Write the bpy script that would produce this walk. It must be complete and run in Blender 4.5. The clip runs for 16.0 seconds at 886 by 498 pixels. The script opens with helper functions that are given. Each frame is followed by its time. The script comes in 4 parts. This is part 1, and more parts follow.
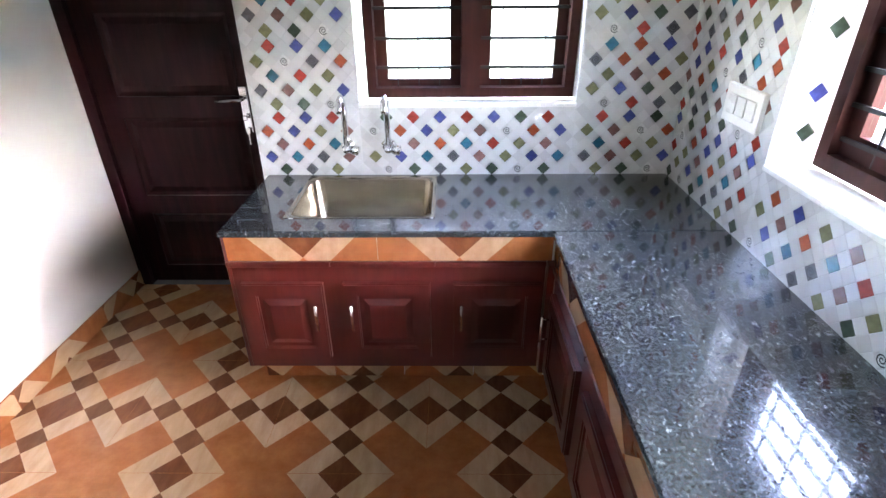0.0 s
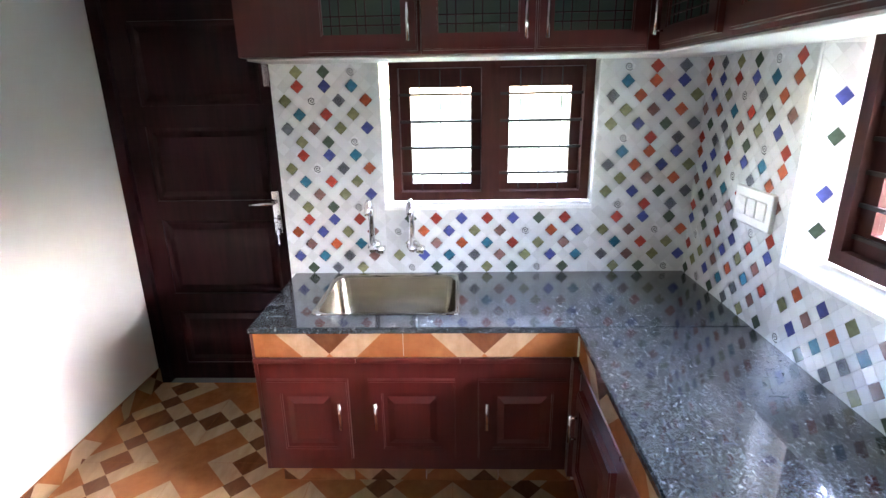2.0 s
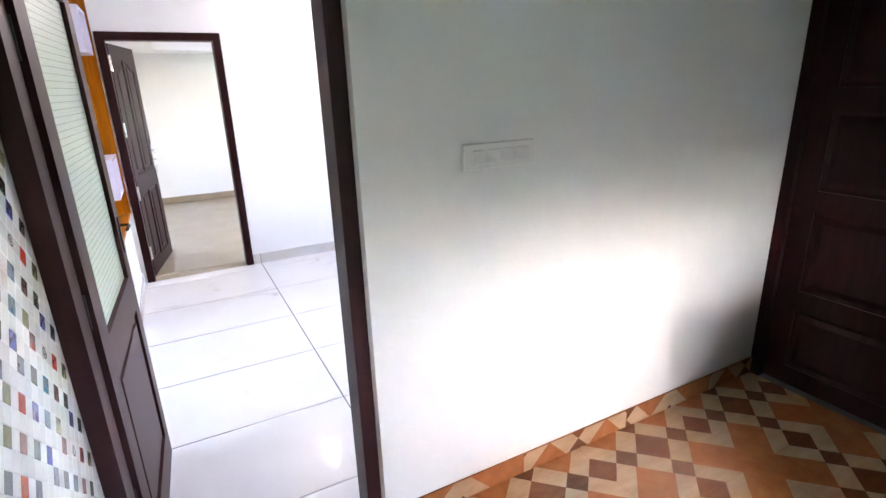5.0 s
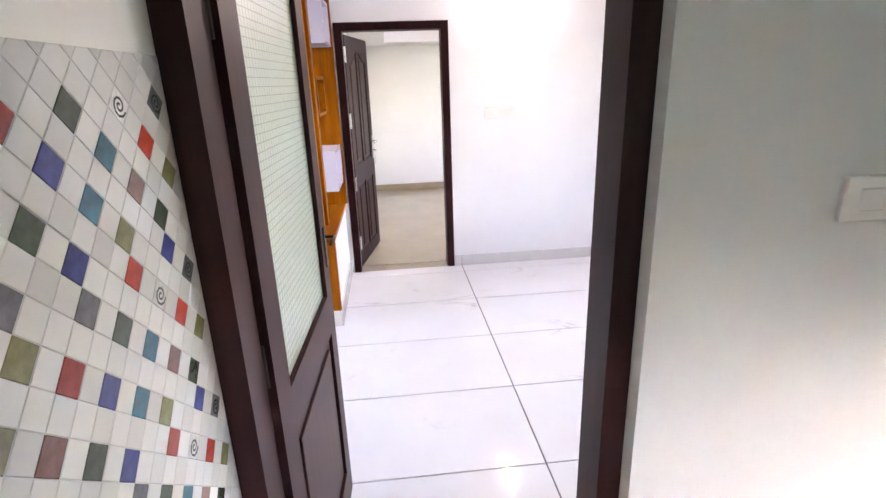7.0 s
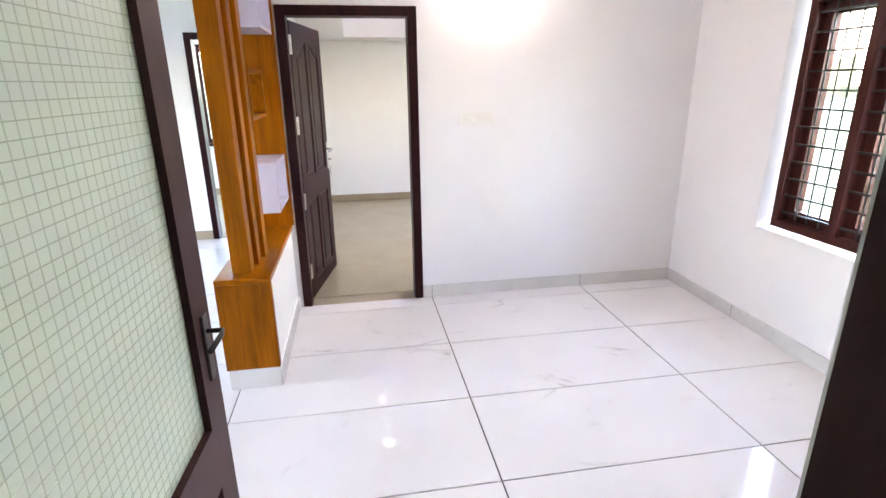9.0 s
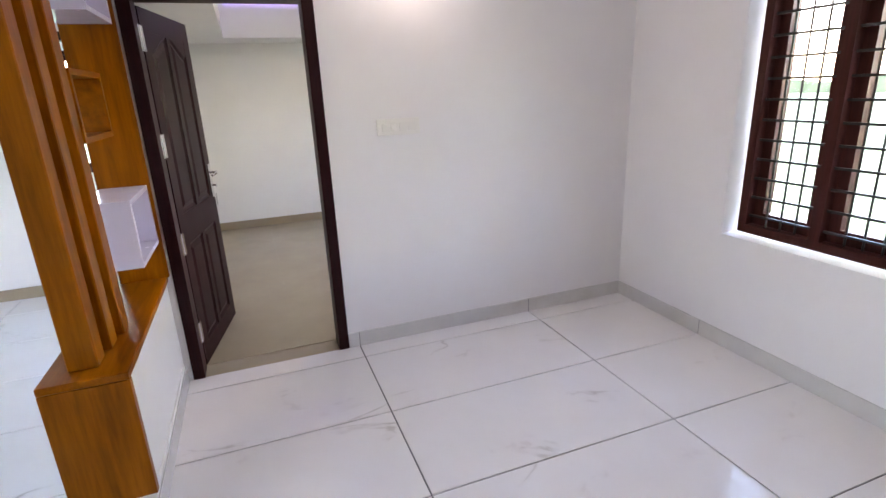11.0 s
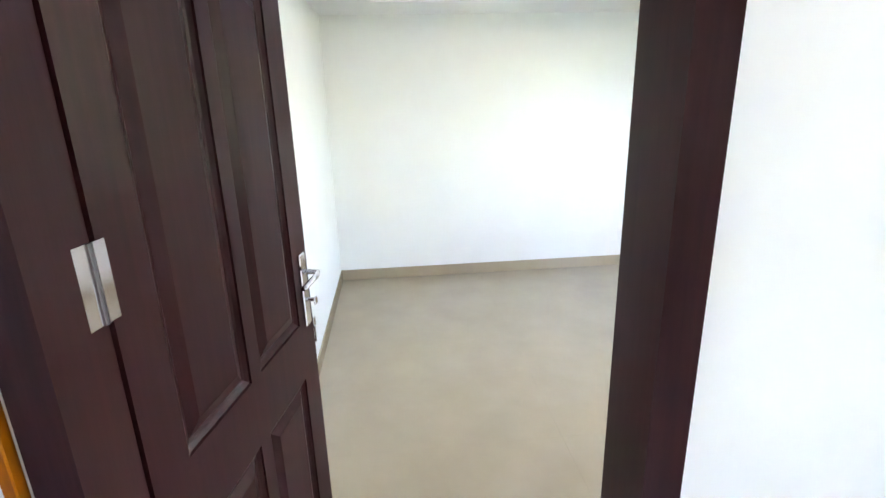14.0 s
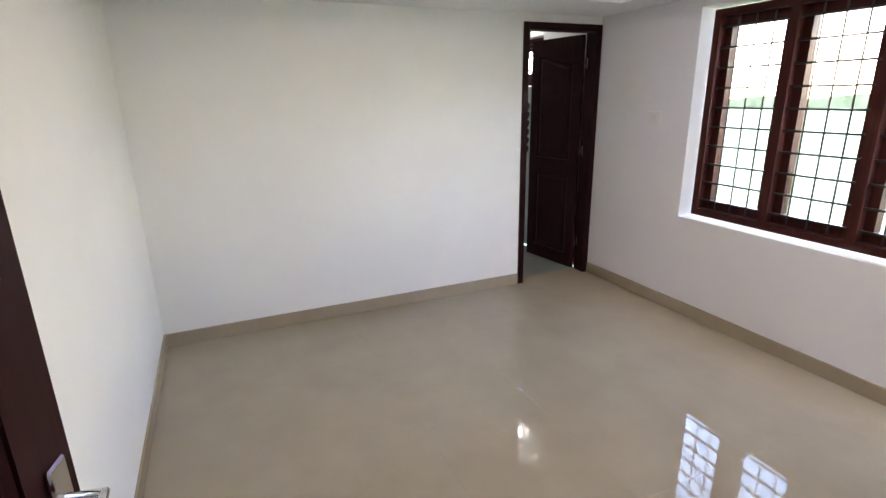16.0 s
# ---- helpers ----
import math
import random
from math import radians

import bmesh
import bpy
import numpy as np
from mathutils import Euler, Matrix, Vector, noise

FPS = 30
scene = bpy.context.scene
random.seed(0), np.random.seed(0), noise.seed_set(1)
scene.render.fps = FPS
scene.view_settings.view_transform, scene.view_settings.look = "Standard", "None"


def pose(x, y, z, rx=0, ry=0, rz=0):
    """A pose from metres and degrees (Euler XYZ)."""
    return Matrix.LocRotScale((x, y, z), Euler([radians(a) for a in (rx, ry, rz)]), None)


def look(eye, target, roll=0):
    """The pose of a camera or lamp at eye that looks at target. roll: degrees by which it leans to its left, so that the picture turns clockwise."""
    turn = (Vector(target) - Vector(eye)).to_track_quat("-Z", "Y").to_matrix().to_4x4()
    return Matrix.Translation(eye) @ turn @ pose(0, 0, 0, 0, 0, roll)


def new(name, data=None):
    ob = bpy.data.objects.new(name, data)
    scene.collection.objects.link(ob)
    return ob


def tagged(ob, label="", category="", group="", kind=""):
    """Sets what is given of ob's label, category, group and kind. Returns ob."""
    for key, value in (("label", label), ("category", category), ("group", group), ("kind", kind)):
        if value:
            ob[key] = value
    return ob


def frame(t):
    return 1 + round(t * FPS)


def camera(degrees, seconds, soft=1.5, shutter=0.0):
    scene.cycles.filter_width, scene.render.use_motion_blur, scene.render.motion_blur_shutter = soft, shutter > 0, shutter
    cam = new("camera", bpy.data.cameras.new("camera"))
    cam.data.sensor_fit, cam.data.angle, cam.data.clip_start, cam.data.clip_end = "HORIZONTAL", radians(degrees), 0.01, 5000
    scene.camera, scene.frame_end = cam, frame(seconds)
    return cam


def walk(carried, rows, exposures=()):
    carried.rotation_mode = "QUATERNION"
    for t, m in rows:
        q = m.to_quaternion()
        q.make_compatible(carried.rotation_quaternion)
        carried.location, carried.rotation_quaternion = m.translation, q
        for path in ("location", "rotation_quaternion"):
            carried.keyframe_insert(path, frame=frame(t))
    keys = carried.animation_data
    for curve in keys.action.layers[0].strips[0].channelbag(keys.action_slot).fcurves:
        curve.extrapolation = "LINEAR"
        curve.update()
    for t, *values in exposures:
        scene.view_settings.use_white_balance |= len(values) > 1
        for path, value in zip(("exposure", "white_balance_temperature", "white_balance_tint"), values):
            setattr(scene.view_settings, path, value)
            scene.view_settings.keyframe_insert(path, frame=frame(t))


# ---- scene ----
cam = camera(81.6, 16.0)
PATH = [
    (0, (1.752, -2.184, 1.55), (1.726, -0.421, 0.605), -0.5),
    (0.5, (1.753, -2.184, 1.557), (1.72, -0.358, 0.743), -0.6),
    (1, (1.764, -2.19, 1.559), (1.721, -0.305, 0.894), -0.8),
    (1.5, (1.744, -2.213, 1.562), (1.697, -0.307, 0.955), -0.8),
    (2, (1.697, -2.234, 1.565), (1.636, -0.325, 0.972), -1.0),
    (2.5, (1.632, -2.254, 1.565), (1.433, -0.355, 0.97), -1.1),
    (3, (1.573, -2.3, 1.57), (1.021, -0.475, 0.968), -1.6),
    (3.5, (1.519, -2.336, 1.585), (0.56, -0.694, 0.964), -2.2),
    (4, (1.516, -2.358, 1.578), (0.209, -0.975, 0.963), -2.4),
    (4.5, (1.482, -2.380, 1.58), (-0.065, -1.272, 0.966), -1.9),
    (5, (1.442, -2.367, 1.581), (-0.246, -1.485, 0.967), -1.8),
    (7.5, (0.667, -2.345, 1.576), (-1.233, -2.212, 0.966), -2.0),
    (8, (0.507, -2.386, 1.564), (-1.396, -2.253, 0.963), -1.9),
    (8.5, (0.302, -2.316, 1.564), (-1.598, -2.149, 0.961), -1.6),
    (9, (0.124, -2.266, 1.554), (-1.754, -1.954, 0.942), -0.7),
    (11.4, (-0.727, -2.216, 1.514), (-2.52, -1.556, 0.921), -2.7),
    (11.5, (-0.772, -2.158, 1.529), (-2.589, -1.583, 0.924), -2.7),
    (12, (-1.126, -2.109, 1.547), (-3.007, -1.78, 0.951), -2.7),
    (12.5, (-1.573, -2.125, 1.552), (-3.474, -1.938, 0.959), -2.3),
    (13, (-2.034, -2.129, 1.554), (-3.939, -1.983, 0.962), -2.1),
    (13.5, (-2.469, -2.157, 1.552), (-4.374, -2.015, 0.96), -1.9),
    (14, (-2.885, -2.226, 1.537), (-4.786, -2.052, 0.950), -1.55),
    (14.5, (-3.209, -2.23, 1.515), (-5.112, -2.025, 0.934), -1.2),
    (15, (-3.401, -2.29, 1.511), (-5.27, -1.884, 0.927), -0.4),
    (15.5, (-3.531, -2.327, 1.5), (-5.32, -1.646, 0.92), -0.5),
    (16, (-3.631, -2.273, 1.529), (-5.387, -1.505, 0.957), -1.0),
]
EXPOSURE = [(0, 6.68, 7200, 31), (2.5, 6.62, 7200, 30), (4, 6.2, 7200, 22), (5, 6.15, 7050, 26), (7.5, 5.97, 7600, 31), (8.5, 6.04, 7600, 26), (9, 5.78, 7700, 27), (11.5, 4.98, 7600, 28), (12, 5.6, 7500, 28), (12.5, 5.75, 7250, 24), (13.2, 5.85, 7300, 21), (14, 5.97, 6950, 15), (14.9, 6.15, 6850, 14), (15.5, 5.33, 7250, 22), (16, 5.05, 7500, 25)]
walk(cam, [(t, look(eye, target, roll)) for t, eye, target, roll in PATH], EXPOSURE)

# ---- world and light ----

SUN_EL, SUN_ROT = radians(23), radians(99)
world = bpy.data.worlds.new("overcast_sky")
scene.world = world
world.use_nodes = True
wn = world.node_tree
sky = wn.nodes.new("ShaderNodeTexSky")
sky.sky_type = "NISHITA"
sky.sun_disc = False
sky.sun_elevation, sky.sun_rotation = SUN_EL, SUN_ROT
sky.air_density, sky.dust_density = 1.0, 0.4
wn.nodes["Background"].inputs["Strength"].default_value = 0.15
wn.links.new(sky.outputs[0], wn.nodes["Background"].inputs["Color"])

sun_data = bpy.data.lights.new("sun", "SUN")
sun_data.energy, sun_data.angle, sun_data.color = 0.04, radians(28), (0.80, 0.92, 1.0)
sun = new("sun", sun_data)
_d = Vector((math.sin(SUN_ROT) * math.cos(SUN_EL), math.cos(SUN_ROT) * math.cos(SUN_EL), math.sin(SUN_EL)))
sun.matrix_basis = look(_d * 30, (0, 0, 0))


def lamp(name, kind, loc, energy, color, size=0.1, target=None):
    d = bpy.data.lights.new(name, kind)
    d.energy, d.color = energy, color
    if kind == "AREA":
        d.size = size
    else:
        d.shadow_soft_size = size
    ob = new(name, d)
    ob.matrix_basis = look(loc, target or (loc[0], loc[1] + 0.0001, loc[2] - 1))
    return ob


# ---- materials ----
def nodes(name):
    m = bpy.data.materials.new(name)
    m.use_nodes = True
    return m, m.node_tree.nodes, m.node_tree.links, m.node_tree.nodes["Principled BSDF"]


def noise_at(n, l, scale, detail=4.0, stretch=None, coord="Object", rough=0.55):
    tc = n.new("ShaderNodeTexCoord")
    t = n.new("ShaderNodeTexNoise")
    t.inputs["Scale"].default_value, t.inputs["Detail"].default_value, t.inputs["Roughness"].default_value = scale, detail, rough
    src = tc.outputs[coord]
    if stretch:
        mp = n.new("ShaderNodeMapping")
        mp.inputs["Scale"].default_value = stretch
        l.new(src, mp.inputs["Vector"])
        src = mp.outputs[0]
    l.new(src, t.inputs["Vector"])
    return t.outputs["Fac"]


def ramp(n, l, fac, stops):
    r = n.new("ShaderNodeValToRGB")
    el = r.color_ramp.elements
    while len(el) < len(stops):
        el.new(0.5)
    for e, (p, c) in zip(el, stops):
        e.position, e.color = p, (*c, 1)
    l.new(fac, r.inputs["Fac"])
    return r.outputs["Color"]


def bumped(n, l, b, fac, strength, distance=0.002):
    bp = n.new("ShaderNodeBump")
    bp.inputs["Strength"].default_value, bp.inputs["Distance"].default_value = strength, distance
    l.new(fac, bp.inputs["Height"])
    l.new(bp.outputs[0], b.inputs["Normal"])


def shade(c, f):
    return tuple(min(1.0, v * f) for v in c)


def surface(name, col, rough=0.5, metal=0.0, var=0.08, scale=5.0, bump=0.1, bscale=90.0, rvar=0.08, spread=0.0, coat=0.0):
    m, n, l, b = nodes(name)
    f = noise_at(n, l, scale)
    c = ramp(n, l, f, [(0.3, shade(col, 1 - var)), (0.7, shade(col, 1 + var))])
    if spread:
        oi = n.new("ShaderNodeObjectInfo")
        hs = n.new("ShaderNodeHueSaturation")
        mr = n.new("ShaderNodeMapRange")
        mr.inputs["To Min"].default_value, mr.inputs["To Max"].default_value = 1 - spread, 1 + spread
        l.new(oi.outputs["Random"], mr.inputs["Value"])
        l.new(mr.outputs[0], hs.inputs["Value"])
        l.new(c, hs.inputs["Color"])
        c = hs.outputs[0]
    l.new(c, b.inputs["Base Color"])
    g = noise_at(n, l, bscale, 3.0)
    r = n.new("ShaderNodeMapRange")
    r.inputs["To Min"].default_value, r.inputs["To Max"].default_value = max(0.02, rough - rvar), rough + rvar
    l.new(noise_at(n, l, scale * 2.3), r.inputs["Value"])
    l.new(r.outputs[0], b.inputs["Roughness"])
    b.inputs["Metallic"].default_value = metal
    b.inputs["Coat Weight"].default_value = coat
    b.inputs["Coat Roughness"].default_value = 0.15
    if bump:
        bumped(n, l, b, g, bump)
    return m


def timber(name, dark, light, rough=0.35, stretch=(18, 18, 1.2), bump=0.1, coat=0.1):
    m, n, l, b = nodes(name)
    f = noise_at(n, l, 2.2, 6.0, stretch, rough=0.65)
    c = ramp(n, l, f, [(0.3, dark), (0.52, tuple((p + q) / 2 for p, q in zip(dark, light))), (0.72, light)])
    l.new(c, b.inputs["Base Color"])
    b.inputs["Roughness"].default_value = rough
    b.inputs["Coat Weight"].default_value = coat
    b.inputs["Coat Roughness"].default_value = 0.2
    b.inputs["Specular IOR Level"].default_value = 0.5 if coat else 0.12
    bumped(n, l, b, f, bump)
    return m


def marble(name, base, vein, rough):
    m, n, l, b = nodes(name)
    tc = n.new("ShaderNodeTexCoord")
    mp = n.new("ShaderNodeMapping")
    mp.inputs["Scale"].default_value = (0.9, 0.55, 1)
    oi = n.new("ShaderNodeObjectInfo")
    ml = n.new("ShaderNodeMath")
    ml.operation, ml.inputs[1].default_value = "MULTIPLY", 37.0
    l.new(oi.outputs["Random"], ml.inputs[0])
    cx = n.new("ShaderNodeCombineXYZ")
    l.new(ml.outputs[0], cx.inputs[2])
    l.new(cx.outputs[0], mp.inputs["Location"])
    l.new(tc.outputs["Object"], mp.inputs["Vector"])
    t = n.new("ShaderNodeTexNoise")
    t.inputs["Scale"].default_value, t.inputs["Detail"].default_value, t.inputs["Distortion"].default_value = 1.7, 7.0, 0.9
    l.new(mp.outputs[0], t.inputs["Vector"])
    sub = n.new("ShaderNodeMath")
    sub.operation, sub.inputs[1].default_value = "SUBTRACT", 0.5
    ab = n.new("ShaderNodeMath")
    ab.operation = "ABSOLUTE"
    l.new(t.outputs["Fac"], sub.inputs[0])
    l.new(sub.outputs[0], ab.inputs[0])
    line = ramp(n, l, ab.outputs[0], [(0.0, (1, 1, 1)), (0.011, (0.25, 0.25, 0.25)), (0.03, (0, 0, 0))])
    patch = ramp(n, l, noise_at(n, l, 1.9), [(0.56, (0, 0, 0)), (0.68, (1, 1, 1))])
    mul = n.new("ShaderNodeMix")
    mul.data_type, mul.blend_type = "RGBA", "MULTIPLY"
    mul.inputs[0].default_value = 1
    l.new(line, mul.inputs[6])
    l.new(patch, mul.inputs[7])
    cloud = ramp(n, l, noise_at(n, l, 2.5), [(0.35, shade(base, 0.95)), (0.7, base)])
    mix = n.new("ShaderNodeMix")
    mix.data_type = "RGBA"
    l.new(mul.outputs[2], mix.inputs[0])
    l.new(cloud, mix.inputs[6])
    mix.inputs[7].default_value = (*vein, 1)
    l.new(mix.outputs[2], b.inputs["Base Color"])
    b.inputs["Roughness"].default_value = rough
    return m


def granite(name):
    m, n, l, b = nodes(name)
    f = noise_at(n, l, 120.0, 5.0, rough=0.8)
    c = ramp(n, l, f, [(0.36, (0.009, 0.013, 0.016)), (0.5, (0.030, 0.040, 0.046)), (0.6, (0.06, 0.075, 0.083)), (0.7, (0.12, 0.14, 0.148))])
    grains = ramp(n, l, noise_at(n, l, 75.0, 5.0, (1, 0.6, 1), rough=0.75), [(0.56, (0, 0, 0)), (0.61, (0.09, 0.10, 0.105)), (0.68, (0.27, 0.285, 0.29))])
    where = ramp(n, l, noise_at(n, l, 7.0, 3.0), [(0.36, (0.35, 0.35, 0.35)), (0.58, (1, 1, 1))])
    cloud = ramp(n, l, noise_at(n, l, 3.5, 5.0), [(0.35, (0.72, 0.74, 0.76)), (0.7, (1.1, 1.1, 1.1))])
    streak = ramp(n, l, noise_at(n, l, 17.0, 4.0, (0.35, 2.2, 1)), [(0.64, (0, 0, 0)), (0.70, (0.10, 0.11, 0.115))])

    def mixed(a, b2, how, fac=1.0):
        x = n.new("ShaderNodeMix")
        x.data_type, x.blend_type = "RGBA", how
        x.inputs[0].default_value = fac
        l.new(a, x.inputs[6])
        l.new(b2, x.inputs[7])
        return x.outputs[2]

    col = mixed(mixed(c, cloud, "MULTIPLY"), mixed(grains, where, "MULTIPLY"), "ADD")
    l.new(mixed(col, mixed(streak, where, "MULTIPLY"), "ADD"), b.inputs["Base Color"])
    b.inputs["Roughness"].default_value = 0.2
    b.inputs["Specular IOR Level"].default_value = 0.35
    b.inputs["Coat Weight"].default_value = 1.0
    b.inputs["Coat Roughness"].default_value = 0.03
    return m


def clear_glass(name, rough=0.0, col=(0.97, 1, 0.98)):
    m, n, l, b = nodes(name)
    b.inputs["Base Color"].default_value = (*col, 1)
    b.inputs["Transmission Weight"].default_value = 1
    b.inputs["Roughness"].default_value = rough
    b.inputs["IOR"].default_value = 1.1
    return m


def frosted(name, col):
    m, n, l, b = nodes(name)
    c = ramp(n, l, noise_at(n, l, 3.0), [(0.3, shade(col, 0.94)), (0.7, col)])
    l.new(c, b.inputs["Base Color"])
    b.inputs["Transmission Weight"].default_value = 0.45
    b.inputs["Roughness"].default_value = 0.38
    b.inputs["IOR"].default_value = 1.4
    b.inputs["Coat Weight"].default_value = 0.4
    b.inputs["Coat Roughness"].default_value = 0.12
    bumped(n, l, b, noise_at(n, l, 60.0, 2.0), 0.15)
    return m


def chipped(name, col, rough):
    """Glazed white chips of one joined mesh, each with a tone of its own."""
    m, n, l, b = nodes(name)
    geo = n.new("ShaderNodeNewGeometry")
    tone = ramp(n, l, geo.outputs["Random Per Island"], [(0.0, shade(col, 0.86)), (0.55, col), (1.0, shade(col, 1.07))])
    l.new(tone, b.inputs["Base Color"])
    b.inputs["Roughness"].default_value = rough
    bumped(n, l, b, noise_at(n, l, 70.0, 3.0), 0.06)
    return m


def glow(name, col, strength):
    m, n, l, b = nodes(name)
    b.inputs["Emission Color"].default_value = (*col, 1)
    b.inputs["Emission Strength"].default_value = strength
    return m


M_WALL = surface("white_wall_paint", (0.80, 0.80, 0.78), 0.55, var=0.025, scale=2.0, bump=0.12, bscale=160)
M_WALL_LILAC = surface("cool_white_wall_paint", (0.80, 0.79, 0.80), 0.5, var=0.02, scale=2.0, bump=0.12, bscale=160)
M_CEIL = surface("ceiling_paint", (0.82, 0.82, 0.82), 0.7, var=0.02, scale=2.0, bump=0.08, bscale=120)
M_MAROON = timber("dark_maroon_polish", (0.014, 0.0033, 0.0042), (0.030, 0.0063, 0.0078), 0.42, (14, 14, 1.0), 0.12, 0.0)
M_CAB = timber("red_brown_cabinet_polish", (0.070, 0.0085, 0.007), (0.105, 0.014, 0.011), 0.28, (12, 12, 1.1), 0.03, 0.15)
M_FRAME = timber("brown_frame_paint", (0.030, 0.012, 0.013), (0.050, 0.019, 0.020), 0.42, (14, 14, 1.0), 0.1, 0.0)
M_TEAK = timber("honey_teak_veneer", (0.165, 0.040, 0.001), (0.40, 0.118, 0.003), 0.32, (9, 9, 0.8), 0.06, 0.0)
M_TEAK_H = timber("honey_teak_veneer_flat", (0.165, 0.040, 0.001), (0.40, 0.118, 0.003), 0.32, (0.8, 9, 9), 0.06, 0.0)
M_LAMINATE = surface("white_gloss_laminate", (0.70, 0.67, 0.83), 0.25, var=0.02, bump=0.02)
M_GRANITE = granite("black_granite")
M_STEEL = surface("brushed_steel", (0.40, 0.345, 0.27), 0.2, 1.0, var=0.1, scale=9, bump=0.05, bscale=200)
M_CHROME = surface("chrome", (0.75, 0.75, 0.77), 0.1, 1.0, var=0.03, bump=0.0)
M_IRON = surface("black_iron_bar", (0.03, 0.028, 0.028), 0.4, 0.3, var=0.15, scale=30)
M_PLASTIC = surface("white_switch_plastic", (0.78, 0.77, 0.74), 0.35, var=0.02, bump=0.0)
M_PLASTIC_DIM = surface("white_switch_rocker", (0.80, 0.79, 0.76), 0.25, var=0.02, bump=0.0)
M_MARBLE = marble("white_marble_tile", (0.80, 0.79, 0.80), (0.46, 0.43, 0.42), 0.07)
M_JOINT = surface("grey_tile_joint", (0.10, 0.105, 0.115), 0.8, var=0.1, scale=20)
M_SKIRT = surface("pale_grey_skirting_tile", (0.62, 0.61, 0.60), 0.2, var=0.06, scale=4)
M_BEIGE = surface("beige_vitrified_tile", (0.36, 0.308, 0.225), 0.022, var=0.06, scale=3.5, bump=0.0, rvar=0.012)
M_BEIGE_JOINT = surface("beige_tile_joint", (0.34, 0.288, 0.208), 0.4, var=0.05)
M_BEIGE_SKIRT = surface("beige_skirting_tile", (0.36, 0.295, 0.205), 0.2, var=0.06, scale=4)
M_FLOOR_ORANGE = timber("orange_wood_print", (0.30, 0.096, 0.03), (0.42, 0.155, 0.055), 0.14, (6, 6, 6), 0.0)
M_FLOOR_PALE = timber("pale_wood_print", (0.40, 0.235, 0.13), (0.54, 0.36, 0.225), 0.14, (9, 2.5, 6), 0.0)
M_FLOOR_RED = timber("red_wood_print", (0.13, 0.038, 0.015), (0.22, 0.075, 0.03), 0.14, (9, 3, 6), 0.0)
M_FLOOR_DARK = timber("dark_wood_print", (0.115, 0.040, 0.018), (0.19, 0.076, 0.035), 0.14, (9, 3, 6), 0.0)
M_MOSAIC = chipped("white_mosaic_glaze", (0.65, 0.66, 0.655), 0.12)
M_GROUT = surface("white_mosaic_grout", (0.62, 0.63, 0.625), 0.6, var=0.05, scale=20)
CHIP_COLOURS = {"red": (0.38, 0.045, 0.03), "orange": (0.40, 0.078, 0.03), "blue": (0.055, 0.07, 0.25), "teal": (0.02, 0.14, 0.22),
                "olive": (0.20, 0.20, 0.10), "forest": (0.055, 0.085, 0.06), "mauve": (0.22, 0.11, 0.095), "slate": (0.13, 0.14, 0.16), "pale": (0.62, 0.63, 0.62)}
M_CHIP = {k: surface("mosaic_glaze_" + k, c, 0.12, var=0.25, scale=45, bump=0.05, spread=0.2) for k, c in CHIP_COLOURS.items()}
M_SPIRAL = surface("mosaic_spiral_ink", (0.06, 0.065, 0.07), 0.2, var=0.2, scale=40, bump=0)
M_GLASS = clear_glass("window_glass")
M_FROST = frosted("frosted_green_glass", (0.60, 0.70, 0.61))
M_FROST_RIB = surface("frosted_glass_rib", (0.47, 0.545, 0.47), 0.12, var=0.05, bump=0)
M_CAB_GLASS = surface("green_cabinet_glass", (0.05, 0.075, 0.065), 0.08, var=0.1, scale=4, bump=0)
M_BATH_TILE = surface("bath_wall_tile", (0.55, 0.62, 0.62), 0.15, var=0.05, bump=0)
M_BATH_BLUE = surface("bath_motif_tile", (0.06, 0.10, 0.14), 0.2, var=0.2, bump=0)
M_BATH_FLOOR = surface("bath_floor_tile", (0.16, 0.17, 0.17), 0.35, var=0.1)
M_GRASS = surface("grass_ground", (0.24, 0.29, 0.13), 0.9, var=0.35, scale=1.5, bump=0.3, bscale=20)
M_FOLIAGE = surface("far_foliage", (0.10, 0.12, 0.07), 0.9, var=0.4, scale=0.4, bump=0.3, bscale=3)


# ---- mesh helpers ----
WORLD_OF = {}


def thing(name, loc=(0, 0, 0), label="", category="", group="", kind="", m=None):
    ob = new(name)
    ob.matrix_basis = m if m is not None else Matrix.Translation(loc)
    WORLD_OF[ob.name] = ob.matrix_basis.copy()
    return tagged(ob, label, category, group, kind)


def mesh_of(name, bm, mats):
    me = bpy.data.meshes.new(name)
    bmesh.ops.recalc_face_normals(bm, faces=bm.faces)
    bm.to_mesh(me)
    bm.free()
    for m in (mats if isinstance(mats, (list, tuple)) else [mats]):
        me.materials.append(m)
    return me


def part(name, bm, material, parent=None, label="", local=False, smooth=False):
    """Links a bmesh as one mesh object; without local its corners are in world metres."""
    if parent is not None and not local:
        bm.transform(WORLD_OF[parent.name].inverted())
    me = mesh_of(name, bm, material)
    if smooth:
        for p in me.polygons:
            p.use_smooth = True
    ob = new(name, me)
    if parent is not None:
        ob.parent = parent
        WORLD_OF[ob.name] = WORLD_OF[parent.name]
    else:
        WORLD_OF[ob.name] = Matrix()
    if label:
        ob["label"] = label
    return ob


